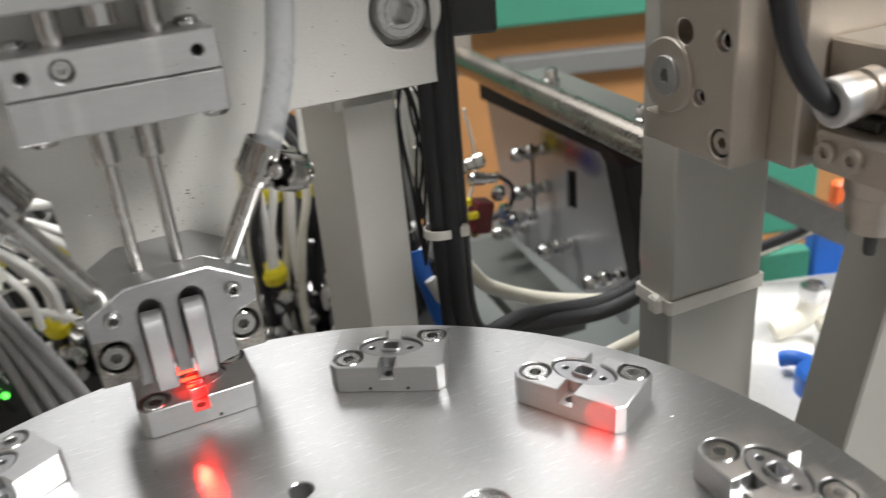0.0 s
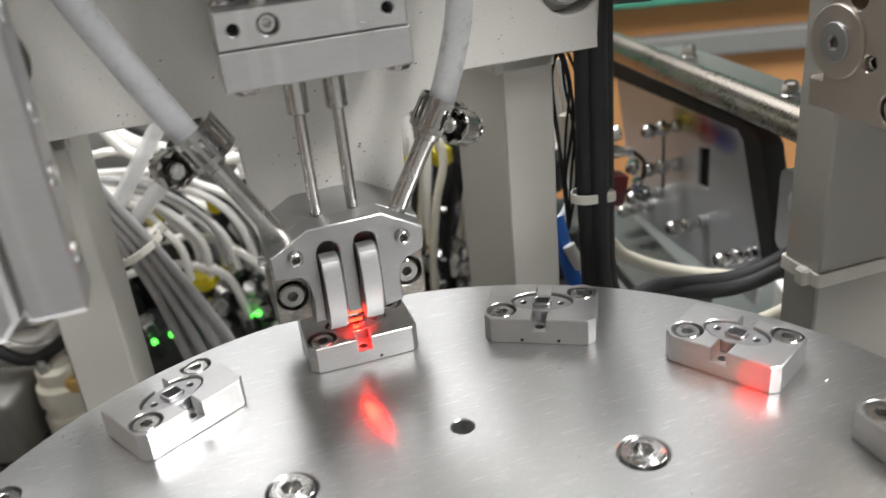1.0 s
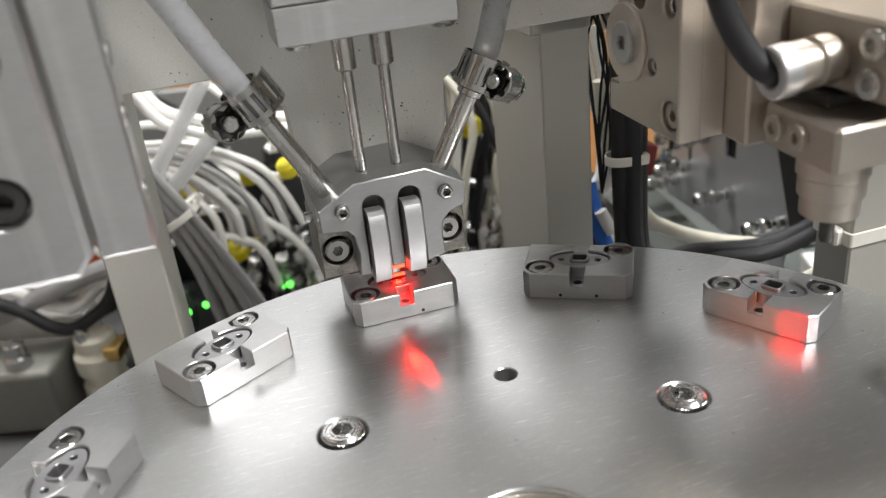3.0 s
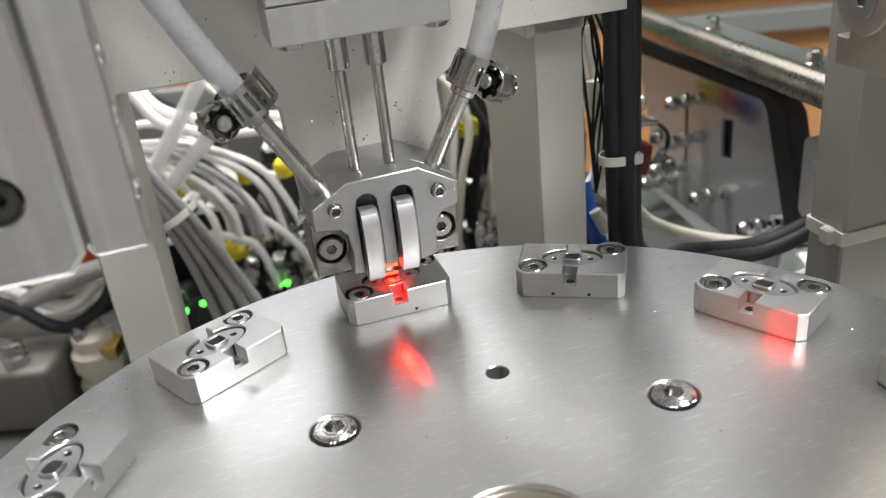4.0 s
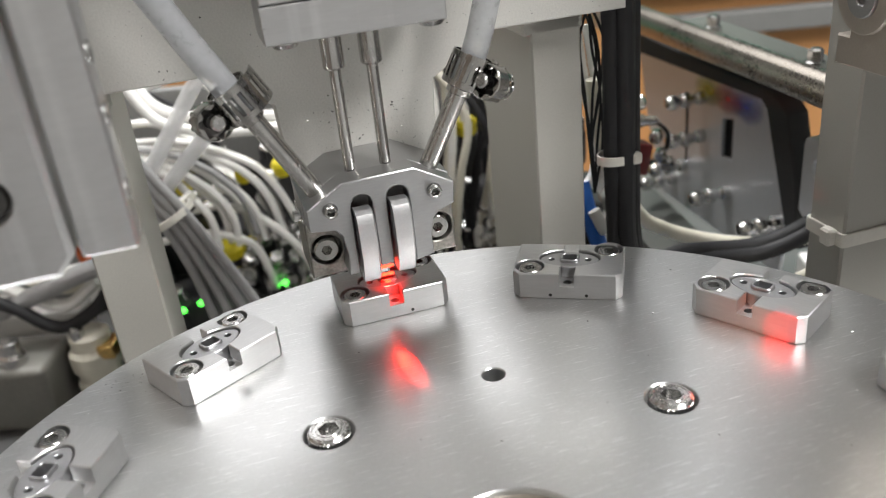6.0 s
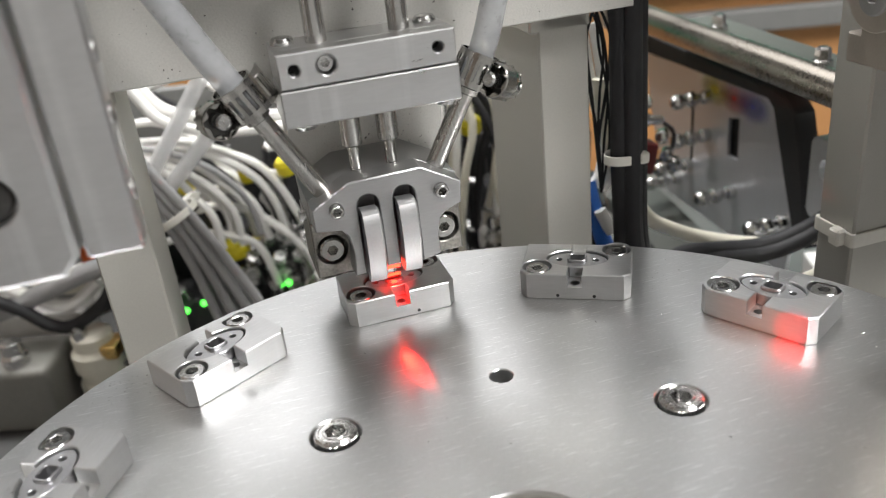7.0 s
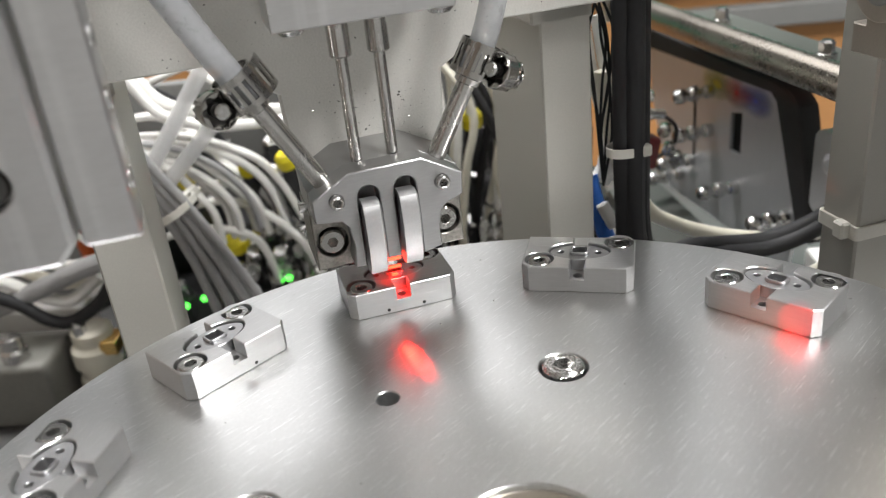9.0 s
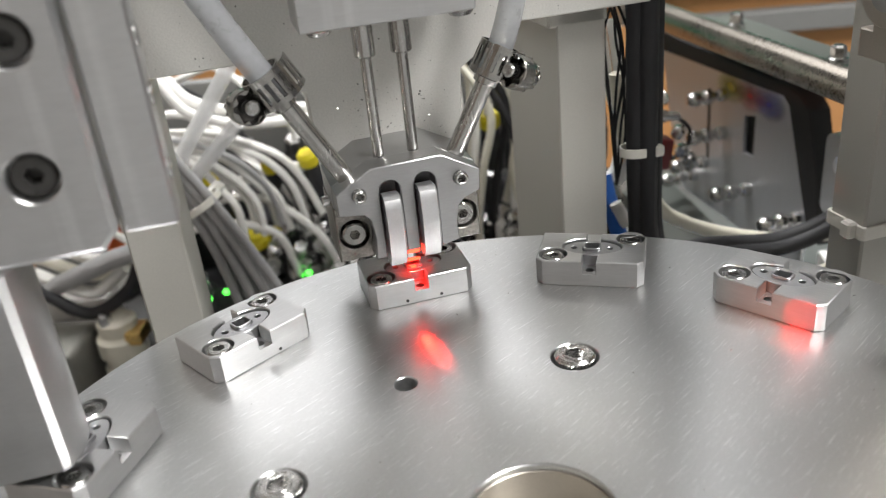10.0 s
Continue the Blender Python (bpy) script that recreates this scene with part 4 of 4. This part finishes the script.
def feeder():
    """The sheet metal feeder guard with its standoffs, tube and cover."""
    t = thing("feeder_guard", tuple(w(125, 320, -140)), "stainless sheet feeder guard with a black rim", "feeder guard")
    ax = Vector((0.28, -0.96, 0)).normalized()
    nrm = Vector((-0.96, -0.28, 0)).normalized()
    o = Vector((121.9, 326.8, 0))
    m = Matrix.Identity(4)
    for i, col in enumerate((ax, Vector((0, 0, 1)), nrm)):
        for k in range(3):
            m[k][i] = col[k]
    m.translation = o
    m = F0.inverted() @ m
    def a(x, y):
        return (Vector((x, y, 0)) - o).dot(ax)
    sheet = [(-84, -4), (50, 0.5), (55, -3), (76, -56), (72, -86), (27, -86), (-50, -86), (-72, -44)]
    part("sheet", Shape().prism(sheet, [[(14.5, -19.5), (14.8, -40.5), (24.8, -40), (24.7, -17)]], 0, 2, 0.2, m), SHEET, t)
    rim = [(-90, 9), (3, 7), (53, 7), (65, 4.5), (72, -1), (82, -31), (88, -64), (80, -64), (76.3, -56), (55.3, -2.7), (50.2, 0.8), (-90, -3.8)]
    part("rim", Shape().prism(rim, [], -7, 4, 0.8, m), RUBBER, t, "black rubber rim")
    for x, z in ((-6, -13), (-5, -35), (-24, -59), (23, -59), (70, -57), (-36, -72)):
        b = m @ Matrix.Translation((x, z, 0))
        s = Shape().lathe([(2.6, 0), (3.7, 1), (3.7, 6), (2.4, 7.5), (2.4, 9.5), (3.6, 10.4), (4.3, 12), (4.3, 14.5), (3.4, 16), (2.5, 16.6), (2.5, 18), (3.8, 18.8), (4.3, 20.5), (4.0, 23), (2.8, 24.6), (1.2, 25.2)], 18, b)
        part("standoff", s, CHROME, t, "bright domed standoff bolt")
    part("link_rod", Shape().sweep([m @ Vector((-5.5, -8, 12)), m @ Vector((-5.0, -48, 12))], 0.8, 8), OXIDE, t, "thin dark rod between the standoffs")
    part("ramp", Shape().prism([(-60, -85), (40, -96), (40, -104), (-60, -95)], [], 6, 40, 0.5, m), GREENBOX, t)
    # near-black sheet behind the slot makes its inside look dark
    part("slot_plate", Shape().box(-4, 30, -50, -14, -4, -1, 0.2, m), HOLESHADE, t)
    # soft coloured decals imitate blurred reflections in the sheet
    for x, mat, lab in ((0, REFLYELLOW, "blurred yellow reflection painted on the sheet"), (19, REFLRED, "blurred red reflection painted on the sheet"), (36, REFLBLUE, "blurred blue reflection painted on the sheet")):
        place = m @ Matrix.Translation((x, -7.5, 2.2))
        place.translation = place.translation / 1000 - BASES[t]
        part("mark", Shape().prism(circle(0, 0, 16, 28, 9), [], -0.1, 0.1, 0.05), mat, t, lab, at=place)
    u = thing("tube_rail", tuple(w(120, 330, 14)), "round stainless tube in front of a cover", "tube rail")
    part("tube", Shape().sweep([m @ Vector((-130, 23.2, 16)), m @ Vector((150, 23.4, 16))], 7.5, 24), TUBESTEEL, u)
    part("clamp", Shape().box(-106, -92, 12, 40, 6, 26, 1, m), NICKEL, u)
    c = thing("feeder_cover", tuple(w(150, 330, 20)), "grey-green painted cover with bright hex bolts", "cover")
    part("cover", Shape().box(-34, 140, 20.5, 24.5, -16, 12, 1.5, m), GREENBOX, c)
    for x in (4, 88):
        part("hex_bolt", Shape().lathe([(4.6, 24.4), (4.6, 28), (3.4, 28.6), (3.4, 33), (2.4, 34)], 6, m @ Matrix.Translation((x, 0, 4)) @ Matrix.Rotation(radians(-90), 4, "X")), CHROME, c, "bright hex bolt")
    k = thing("feeder_bracket", tuple(w(150, 245, -30)), "grey bracket with a round hole", "bracket")
    part("bracket", Shape().prism(round_rect(86, 112, -46, -6, 5), [circle(98, -20, 5, 24)], -2, 4, 0.4, m), SHEET, k)
    r = thing("terminal", tuple(w(76, 300, -62)), "red and brass electrical terminals behind the cables", "terminal")
    part("cap", Shape().box(-5, 5, -5, 5, -8, 8, 1.6, Matrix.Translation(w(70, 262, -18)) @ Matrix.Rotation(radians(12), 4, "Y"), 2), RED, r, "dark red plastic terminal cap")
    part("barrel", Shape().lathe([(2.6, 0), (3.6, 1), (3.6, 9), (3.0, 10), (3.0, 13), (3.8, 14), (3.8, 18), (2.6, 19)], 18, along(w(56, 264, 4), w(76, 268, 9))), CHROME, r, "bright barrel connector")
    part("barrel", Shape().lathe([(2.4, 0), (3.2, 1), (3.2, 8), (2.4, 9), (2.4, 16)], 18, along(w(66, 262, 1), w(84, 272, -4))), CHROME, r, "bright barrel connector")
    for x, z in ((63, -8), (66, -15)):
        part("tag", Shape().box(-2.6, 2.6, -1.4, 1.4, -1.8, 1.8, 0.5, Matrix.Translation(w(x, 256, z))), YELLOW, r, "yellow plastic tag")
    for x, z in ((62, -26), (66, -27), (73, -24)):
        part("stud", Shape().lathe([(2.0, 0), (2.0, 8), (1.2, 9)], 12, along(w(x + 2, 268, z), w(x, 256, z + 1))), BRASS, r)
    for x, z in ((78, -12), (80, -22), (84, -27)):
        part("nut", Shape().lathe([(2.4, 0), (3.4, 1), (3.4, 7), (2.4, 8.4)], 14, along(w(x + 4, 276, z), w(x, 262, z + 1))), CHROME, r)
    part("lead", Shape().sweep([w(84, 300, -12), w(92, 298, -20), w(90, 300, -32), w(80, 300, -38)], 1.2, 8), BLACKCABLE, r)
    part("loop", Shape().sweep([w(70, 300, 24), w(74, 300, -6), w(66, 300, -34)], 0.9, 8), TIE, r)


def connectors():
    """The valve bank behind the dial: black plugs with yellow collars, white hoses, grey cables."""
    bank = thing("valve_bank", tuple(w(-130, 300, -140)), "black valve bank with rows of hose plugs", "valve bank")
    def wb(x0, x1, y0, y1, z0, z1, bev=1.5):
        s = Shape().box(x0, x1, y0, y1, z0, z1, bev)
        return Shape().add(s.v, s.f, F0.inverted())
    part("body", wb(-215, 60, 285, 360, -140, -92), BLACKPLASTIC, bank)
    part("rear_panel", wb(-345, 45, 382, 388, -140, 6), PANEL, bank, "grey cabinet panel behind the valves")
    part("step", wb(-215, 60, 315, 365, -92, -64), BLACKPLASTIC, bank)
    rng = random.Random(7)

    def plug(foot, lean, r, yellow, hosed):
        t = thing("hose_plug", tuple(w(*foot)), "black push-in hose plug with a yellow collar" if yellow else "black hose plug with a bright collar", "hose plug", "plugs of the valve bank")
        a = along(w(*foot), w(*(foot + lean)))
        part("plug_body", Shape().lathe([(r * 1.05, -8), (r * 1.05, 12), (r * 0.85, 14), (r * 0.85, 21)], 18, a), BLACKPLASTIC, t)
        if yellow:
            part("collar", Shape().lathe([(r * 0.98, 19), (r * 1.06, 20), (r * 1.06, 25), (r * 0.8, 27)], 20, a), YELLOW, t, "yellow release collar")
        else:
            part("collar", Shape().lathe([(r * 0.9, 15), (r * 0.9, 22), (r * 0.7, 23)], 6, a), CHROME, t, "bright metal collar")
        if hosed:
            top = foot + lean * 30
            x, y, z = top
            if x > -75:
                pts = [foot + lean * 16, top, Vector((x + rng.uniform(-2, 5), y + 2, z + 30)), Vector((x + rng.uniform(-8, 10), y + 8, z + 72)), Vector((x - 30, y + 20, z + 110))]
            else:
                far = Vector((x - 45 - rng.random() * 40, y + rng.uniform(-4, 16), z + 20 + rng.random() * 24))
                mid = Vector((x - 6 - rng.random() * 8, y - 2, z + 14 + rng.random() * 10))
                pts = [foot + lean * 16, top, mid, (mid + far) / 2 + Vector((2, 0, 7)), far, far + Vector((-50, 6, -16))]
            kind = WHITEHOSE if rng.random() < 0.55 else BLACKCABLE
            part("hose", Shape().sweep([w(*p) for p in pts], 2.2, 10), kind, t, "white hose" if kind is WHITEHOSE else "black cable")

    for x, y, z, r in ((-148, 290, -64, 7.0), (-168, 291, -25, 4.4), (-134, 293, -22, 4.4), (-112, 292, -19, 5.4), (-35, 288, -48, 7.0), (-30, 294, -7, 5.6), (-13, 295, -6, 5.6)):
        lean = Vector((rng.uniform(-0.15, 0.1), -0.3, 1)).normalized()
        plug(Vector((x, y, z)) - lean * 22, lean, r, True, x > -75)
    for row, (y, z) in enumerate(((290, -104), (308, -86), (328, -66), (350, -44))):
        for i in range(10):
            x = -206 + i * 26 + row * 7 + rng.uniform(-3, 3)
            if row == 0 and (abs(x + 148) < 14 or abs(x + 35) < 14):
                continue
            lean = Vector((rng.uniform(-0.25, 0.2), -0.35, 1)).normalized()
            plug(Vector((x, y, z)), lean, 5.2 + rng.random() * 1.4, False, (i * 7 + row * 5) % 4 != 3)
    for i in range(11):
        x = -52 + i * 5.5 + rng.uniform(-2, 2)
        y = rng.uniform(284, 304)
        pts = [(x, y, -95), (x + rng.uniform(-3, 3), y - 4, -62), (x + rng.uniform(-4, 6), y - 6, -28), (x + rng.uniform(0, 12), y - 2, 4), (x + rng.uniform(-20, 4), y + 12, 40), (x - 40, y + 20, 62)]
        mat, lab = (BLACKCABLE, "black cable rising from the valve bank") if i % 5 == 2 else (CREAMHOSE if i % 3 else WHITEHOSE, "pale air hose rising from the valve bank")
        solo("rising_hose", Shape().sweep([w(*p) for p in pts], 2.2, 12), mat, lab, "hose", "rising hoses")
    for i in range(84):
        x, y = rng.uniform(-160, 22), rng.uniform(282, 312)
        z = -92 + (y - 282) * 0.8 + rng.uniform(-4, 14 if i < 46 else 34)
        t = thing("elbow_joint", tuple(w(x, y, z)), "small bright push-in elbow joint", "air fitting", "elbows of the valve bank")
        d = Vector((rng.uniform(-1, 1), -0.6, rng.uniform(-0.3, 0.8))).normalized()
        o = Vector((x, y, z))
        part("elbow", Shape().sweep([w(*(o - Vector((0, 0, 9)))), w(*o), w(*(o + d * 9))], 3.2, 10), CHROME if i % 3 else WHITEHOSE, t)
        part("nut", Shape().lathe([(4.2, 0), (4.2, 4), (3.4, 5)], 6, along(w(*(o + d * 7)), w(*(o + d * 9)))), CHROME, t)
    for x, z in ((-170, -92), (-181, -96), (-120, -83)):
        t = thing("status_led", tuple(w(x, 280, z)), "small lit green status light", "indicator light", "green status lights")
        part("lens", Shape().lathe([(1.7, 0), (1.7, 2), (1.1, 2.8)], 14, along(w(x, 281, z), w(x * 0.9, 200, z + 60))), LEDGREEN, t)
    # grey cable loom with its tie
    loom = thing("cable_loom", tuple(w(-150, 232, -60)), "bundle of grey cables with a white tie", "cable loom")
    for i in range(7):
        dx, dy = (i % 4) * 6.0 - 9, (i // 4) * 6
        pts = [(-196 + dx, 238 + dy, 46 + dx), (-172 + dx * 0.9, 234 + dy, 12), (-153 + dx * 0.8, 231 + dy, -16), (-141 + dx, 230 + dy, -42), (-131 + dx * 1.4, 230 + dy, -74), (-122 + dx * 1.5, 232 + dy, -120)]
        part("cable", Shape().sweep([w(*p) for p in pts], 2.3, 10), GREYCABLE, loom)
    s = Shape().prism(circle(0, 0, 15, 24, 9), [circle(0, 0, 14, 24, 8)], -1.8, 1.8, 0.2, along(w(-153, 233, -17), w(-143, 232, -42)))
    s.box(11, 26, -4, 1, -2.5, 2.5, 0.8, along(w(-153, 233, -17), w(-143, 232, -42)))
    part("cable_tie", s, TIE, loom, "white nylon cable tie")
    for a, b in (((-131, 262, 47), (-172, 262, -6)), ((-136, 260, 14), (-168, 262, -17))):
        a, b = Vector(w(*a)), Vector(w(*b))
        band = Shape().prism(circle(0, 0, 3.9, 20), [circle(0, 0, 3.0, 20)], 0, (b - a).length, 0.05, along(a, b))
        solo("clear_tube", band, CLEARTUBE, "milky translucent tube over the hoses", "tube", "translucent tubes")
    # the fan of hoses that arches from behind the post down to the plugs
    outer = [(-228, 290, 2), (-190, 286, 4), (-161, 285, 3), (-142, 286, -4), (-127, 288, -14), (-115, 290, -29), (-110, 292, -50)]
    inner = [(-228, 284, -4), (-192, 278, -2), (-174, 276, -10), (-165, 276, -16), (-156, 276, -26), (-149, 276, -39), (-148, 278, -58)]
    for i in range(13):
        k = i / 12
        lift, back = rng.uniform(-2.5, 2.5), rng.uniform(-6, 8) + (5 if i % 3 == 1 else 0)
        pts = [Vector(a) * (1 - k) + Vector(b) * k + Vector((rng.uniform(-1.5, 1.5), back, lift)) for a, b in zip(outer, inner)]
        mat, lab, r = (BLACKCABLE, "black cable arching over the valve bank", 2.3) if i % 3 == 1 else (GREYCABLE, "grey hose arching over the valve bank", 1.7) if i == 6 else (WHITEHOSE, "white air hose arching over the valve bank", 2.15)
        solo("arched_hose", Shape().sweep([w(*p) for p in pts], r, 12), mat, lab, "hose", "arched hoses")
    for dy, dz in ((0, 0), (5, 5)):
        pts = [(-196, 282 + dy, 62 + dz), (-178, 276 + dy, 34 + dz), (-167, 275 + dy, 18 + dz), (-151, 275 + dy, 11 + dz), (-136, 276 + dy, 8 + dz), (-112, 290 + dy, 4 + dz), (-70, 310, 0)]
        solo("thick_hose", Shape().sweep([w(*p) for p in pts], 2.9, 12), WHITEHOSE, "thick white hose looped under the plate", "hose", "thick white hoses")


def left_corner():
    """Coiled hoses and fittings at the foot of the post."""
    for i, (r, mat, lab, rad) in enumerate(((40, WHITEHOSE, "white coiled air hose by the post", 4.2), (48, BLACKCABLE, "black coiled cable by the post", 5.0), (33, CREAMHOSE, "cream coiled hose by the post", 3.6), (25, WHITEHOSE, "white coiled air hose by the post", 3.6))):
        pts = [(-268 + r * math.cos(radians(a)), 305 + 8 * i - 0.1 * a / 4, -66 + r * 0.95 * math.sin(radians(a))) for a in range(-200, 200, 20)]
        solo("coiled_hose", Shape().sweep([w(*p) for p in pts], rad, 12), mat, lab, "hose", "coiled hoses")
    for k in range(3):
        pts = [(-330, 285 + 5 * k, -16 + 9 * k), (-270, 280 + 5 * k, -6 + 8 * k), (-235, 280 + 5 * k, -12 + 7 * k), (-190, 290, -30 + 7 * k)]
        solo("grey_hose", Shape().sweep([w(*p) for p in pts], 4.4, 12), (BLACKCABLE, WHITEHOSE, GREYCABLE)[k], ("black", "white", "grey")[k] + " hose behind the post", "hose", "hoses behind the post")
    solo("grey_hose", Shape().sweep([w(*p) for p in [(-330, 270, -100), (-286, 268, -84), (-250, 266, -70), (-215, 262, -56), (-180, 262, -50)]], 5.2, 12), GREYCABLE, "thick grey hose that crosses the coil", "hose", "grey hoses")
    s = Shape().prism(circle(0, 0, 15, 24, 20), [circle(0, 0, 14, 24, 19)], -2, 2, 0.2, along(w(-262, 286, -3), w(-232, 286, -9)))
    solo("cable_tie", s, TIE, "natural nylon tie round the grey hoses", "cable tie")
    o = Shape().box(-8, 8, -3, 3, -26, 26, 1.2)
    o = Shape().add(o.v, o.f, Matrix.Translation(w(-246, 322, -72)) @ Matrix.Rotation(radians(-8), 4, "Y"))
    solo("orange_tag", o, ORANGE, "orange plastic tag among the hoses", "tag")
    t = thing("regulator", tuple(w(-262, 262, -140)), "pale die-cast regulator with screwed fittings", "regulator")
    def wb(x0, x1, y0, y1, z0, z1, bev):
        q = Shape().box(x0, x1, y0, y1, z0, z1, bev, None, 3)
        return Shape().add(q.v, q.f, F0.inverted())
    part("body", wb(-330, -246, 236, 276, -140, -101, 4), PALE, t)
    part("lid", wb(-330, -242, 282, 300, -140, -92, 2), WHITEPLATE, t, "white plastic lid behind the body")
    part("bolt", Shape().lathe([(5, -112), (5, -103), (7, -102), (7, -96), (5.6, -94), (5.6, -88), (4.6, -87)], 22, Matrix.Translation(w(-265, 246, 0))), CHROME, t)
    part("fitting", Shape().lathe([(13, -140), (13, -124), (11.5, -122), (11.5, -116), (13.5, -115), (13.5, -105), (11, -102), (11, -95), (8, -93)], 30, Matrix.Translation(w(-229, 262, 0))), CREAMHOSE, t, "stacked cream plastic fitting")
    part("cap", Shape().lathe([(4, -95), (4, -89), (3, -88)], 6, Matrix.Translation(w(-232, 256, 0))), CHROME, t)
    part("band", wb(-222, -213, 252, 268, -107, -99, 1), BRASS, t, "tan brass band")
    for y, pts, mat, lab in ((262, [(-330, -70), (-290, -68), (-266, -76), (-250, -88), (-236, -89), (-216, -76), (-206, -60)], BLACKCABLE, "black hose looped over the regulator"),
                             (268, [(-330, -62), (-280, -64), (-259, -73), (-247, -79), (-236, -79), (-218, -66)], WHITEHOSE, "white hose looped over the regulator"),
                             (274, [(-330, -56), (-276, -58), (-255, -67), (-243, -72), (-228, -70), (-212, -58)], CREAMHOSE, "cream hose looped over the regulator")):
        solo("looped_hose", Shape().sweep([w(x, y, z) for x, z in pts], 3.6, 12), mat, lab, "hose", "looped hoses")


def right_corner():
    """The corner beyond the wide post."""
    def wb(x0, x1, y0, y1, z0, z1, bev=1.0):
        s = Shape().box(x0, x1, y0, y1, z0, z1, bev)
        return Shape().add(s.v, s.f, F0.inverted())
    solo("white_tray", wb(160, 330, 150, 245, -139.5, -104), WHITEPLATE, "white plastic tray on the machine table", "tray")
    solo("white_plate", wb(176, 380, 246, 328, -139.5, -112), WHITEPLATE, "white plastic plate on the machine table", "plate")
    t = thing("blue_fitting", tuple(w(218, 206, -104)), "blue and white air fitting on the tray", "air fitting")
    part("ring", Shape().lathe([(13, -104), (13, -94), (11, -92)], 28, Matrix.Translation(w(220, 206, 0))), BLUE, t)
    part("nose", Shape().lathe([(8, -92), (8, -76), (6, -74)], 24, Matrix.Translation(w(222, 206, 0))), WHITEPLATE, t)
    part("elbow", Shape().sweep([w(226, 214, -98), w(214, 222, -95), w(208, 226, -97)], 4, 14), BLUE, t)
    k = thing("elbow_fitting", tuple(w(250, 255, -110)), "cream and nickel elbow fittings", "air fitting")
    for x, y in ((238, 262), (262, 258)):
        part("elbow", Shape().sweep([w(x - 16, y, -104), w(x, y, -98), w(x + 4, y, -86)], 6, 14), CREAMHOSE, k)
        part("nut", Shape().lathe([(7, -88), (7, -80), (5, -78)], 6, Matrix.Translation(w(x + 4, y, 0))), CHROME, k)
    solo("blue_bin", wb(290, 348, 350, 363, -139.5, -90, 2), BLUE, "deep blue plastic bin on the machine table", "bin")
    solo("green_bin", wb(262, 340, 440, 478, -139.5, -62, 3), GREENMAT, "green plastic bin behind the blue one", "bin")
    solo("green_mat", wb(256, 288.5, 350, 361, -139.5, -106), GREENMAT, "dull green folded mat beside the bin", "mat")
    u = thing("crossbar", tuple(w(300, 330, -70)), "dark steel bar behind the wide post", "bar")
    part("bar", Shape().prism(circle(0, 0, 11.5, 4, None, math.pi / 4), [], 0, 208, 0.8, along(w(200, 300, -24), w(380, 300, -126))), OXIDE, u)
    for i, mat in enumerate((BLACKCABLE, CREAMHOSE, BLACKCABLE)):
        solo("cable", Shape().sweep([w(196, 312 + 8 * i, -92 - 7 * i), w(237, 312 + 8 * i, -80 - 7 * i), w(266, 312 + 8 * i, -70 - 7 * i), w(330, 322 + 8 * i, -46 - 12 * i)], 3.2, 10), mat, "cable strung behind the wide post", "cable", "strung cables")
    solo("red_clip", wb(290, 304, 334, 342, -72, -56, 2), ORANGE, "orange-red plastic clip behind the bar", "clip")
    v = thing("corner_post", tuple(w(215, 120, -140)), "grey upright post at the machine's corner", "post")
    s = Shape().prism([(185, -140), (203, -50), (216.5, 17), (222, 45), (275, 45), (275, -140)], [], 0, 22, 0.8, front(74))
    part("post", s, POST, v)


room()
machine_table()
backdrop()
the_dial = dial()
station_plate()
posts()
gripper()
the_press = press_block()
cylinder_body()
the_right = right_slide()
the_left = left_slide()
the_jaw = loading_jaw()
gantry()
cables()
feeder()
connectors()
left_corner()
right_corner()


def motions():
    def at(ob, du=0.0, dv=0.0, dz=0.0, turn=0.0):
        return F0 @ Matrix.Translation(BASES[ob] + Vector((du, dv, dz)) / 1000) @ pose(0, 0, 0, 0, 0, turn)
    walk(the_dial, [(0, at(the_dial)), (7.9, at(the_dial)), (8.0, at(the_dial, turn=2.9)), (8.1, at(the_dial, turn=16.9)), (8.2, at(the_dial, turn=29.6)), (8.27, at(the_dial, turn=30)), (10, at(the_dial, turn=30))])
    walk(the_press, [(0, at(the_press, dz=UP)), (6.8, at(the_press, dz=UP)), (6.9, at(the_press)), (7.8, at(the_press)), (7.9, at(the_press, dz=UP)), (10, at(the_press, dz=UP))])
    walk(the_right, [(0, at(the_right)), (2.1, at(the_right)), (2.2, at(the_right, -52)), (2.3, at(the_right, -73)), (2.4, at(the_right, -77.5)), (3.1, at(the_right, -77.5)), (3.4, at(the_right)), (10, at(the_right))])
    walk(the_jaw, [(0, at(the_jaw, -70)), (9.68, at(the_jaw, -70)), (9.8, at(the_jaw)), (10, at(the_jaw))])
    walk(the_left, [(0, at(the_left)), (1.7, at(the_left)), (1.8, at(the_left, -22)), (1.9, at(the_left, -76)), (2.5, at(the_left, -76)), (2.6, at(the_left, -26)), (2.7, at(the_left)), (10, at(the_left))])


motions()
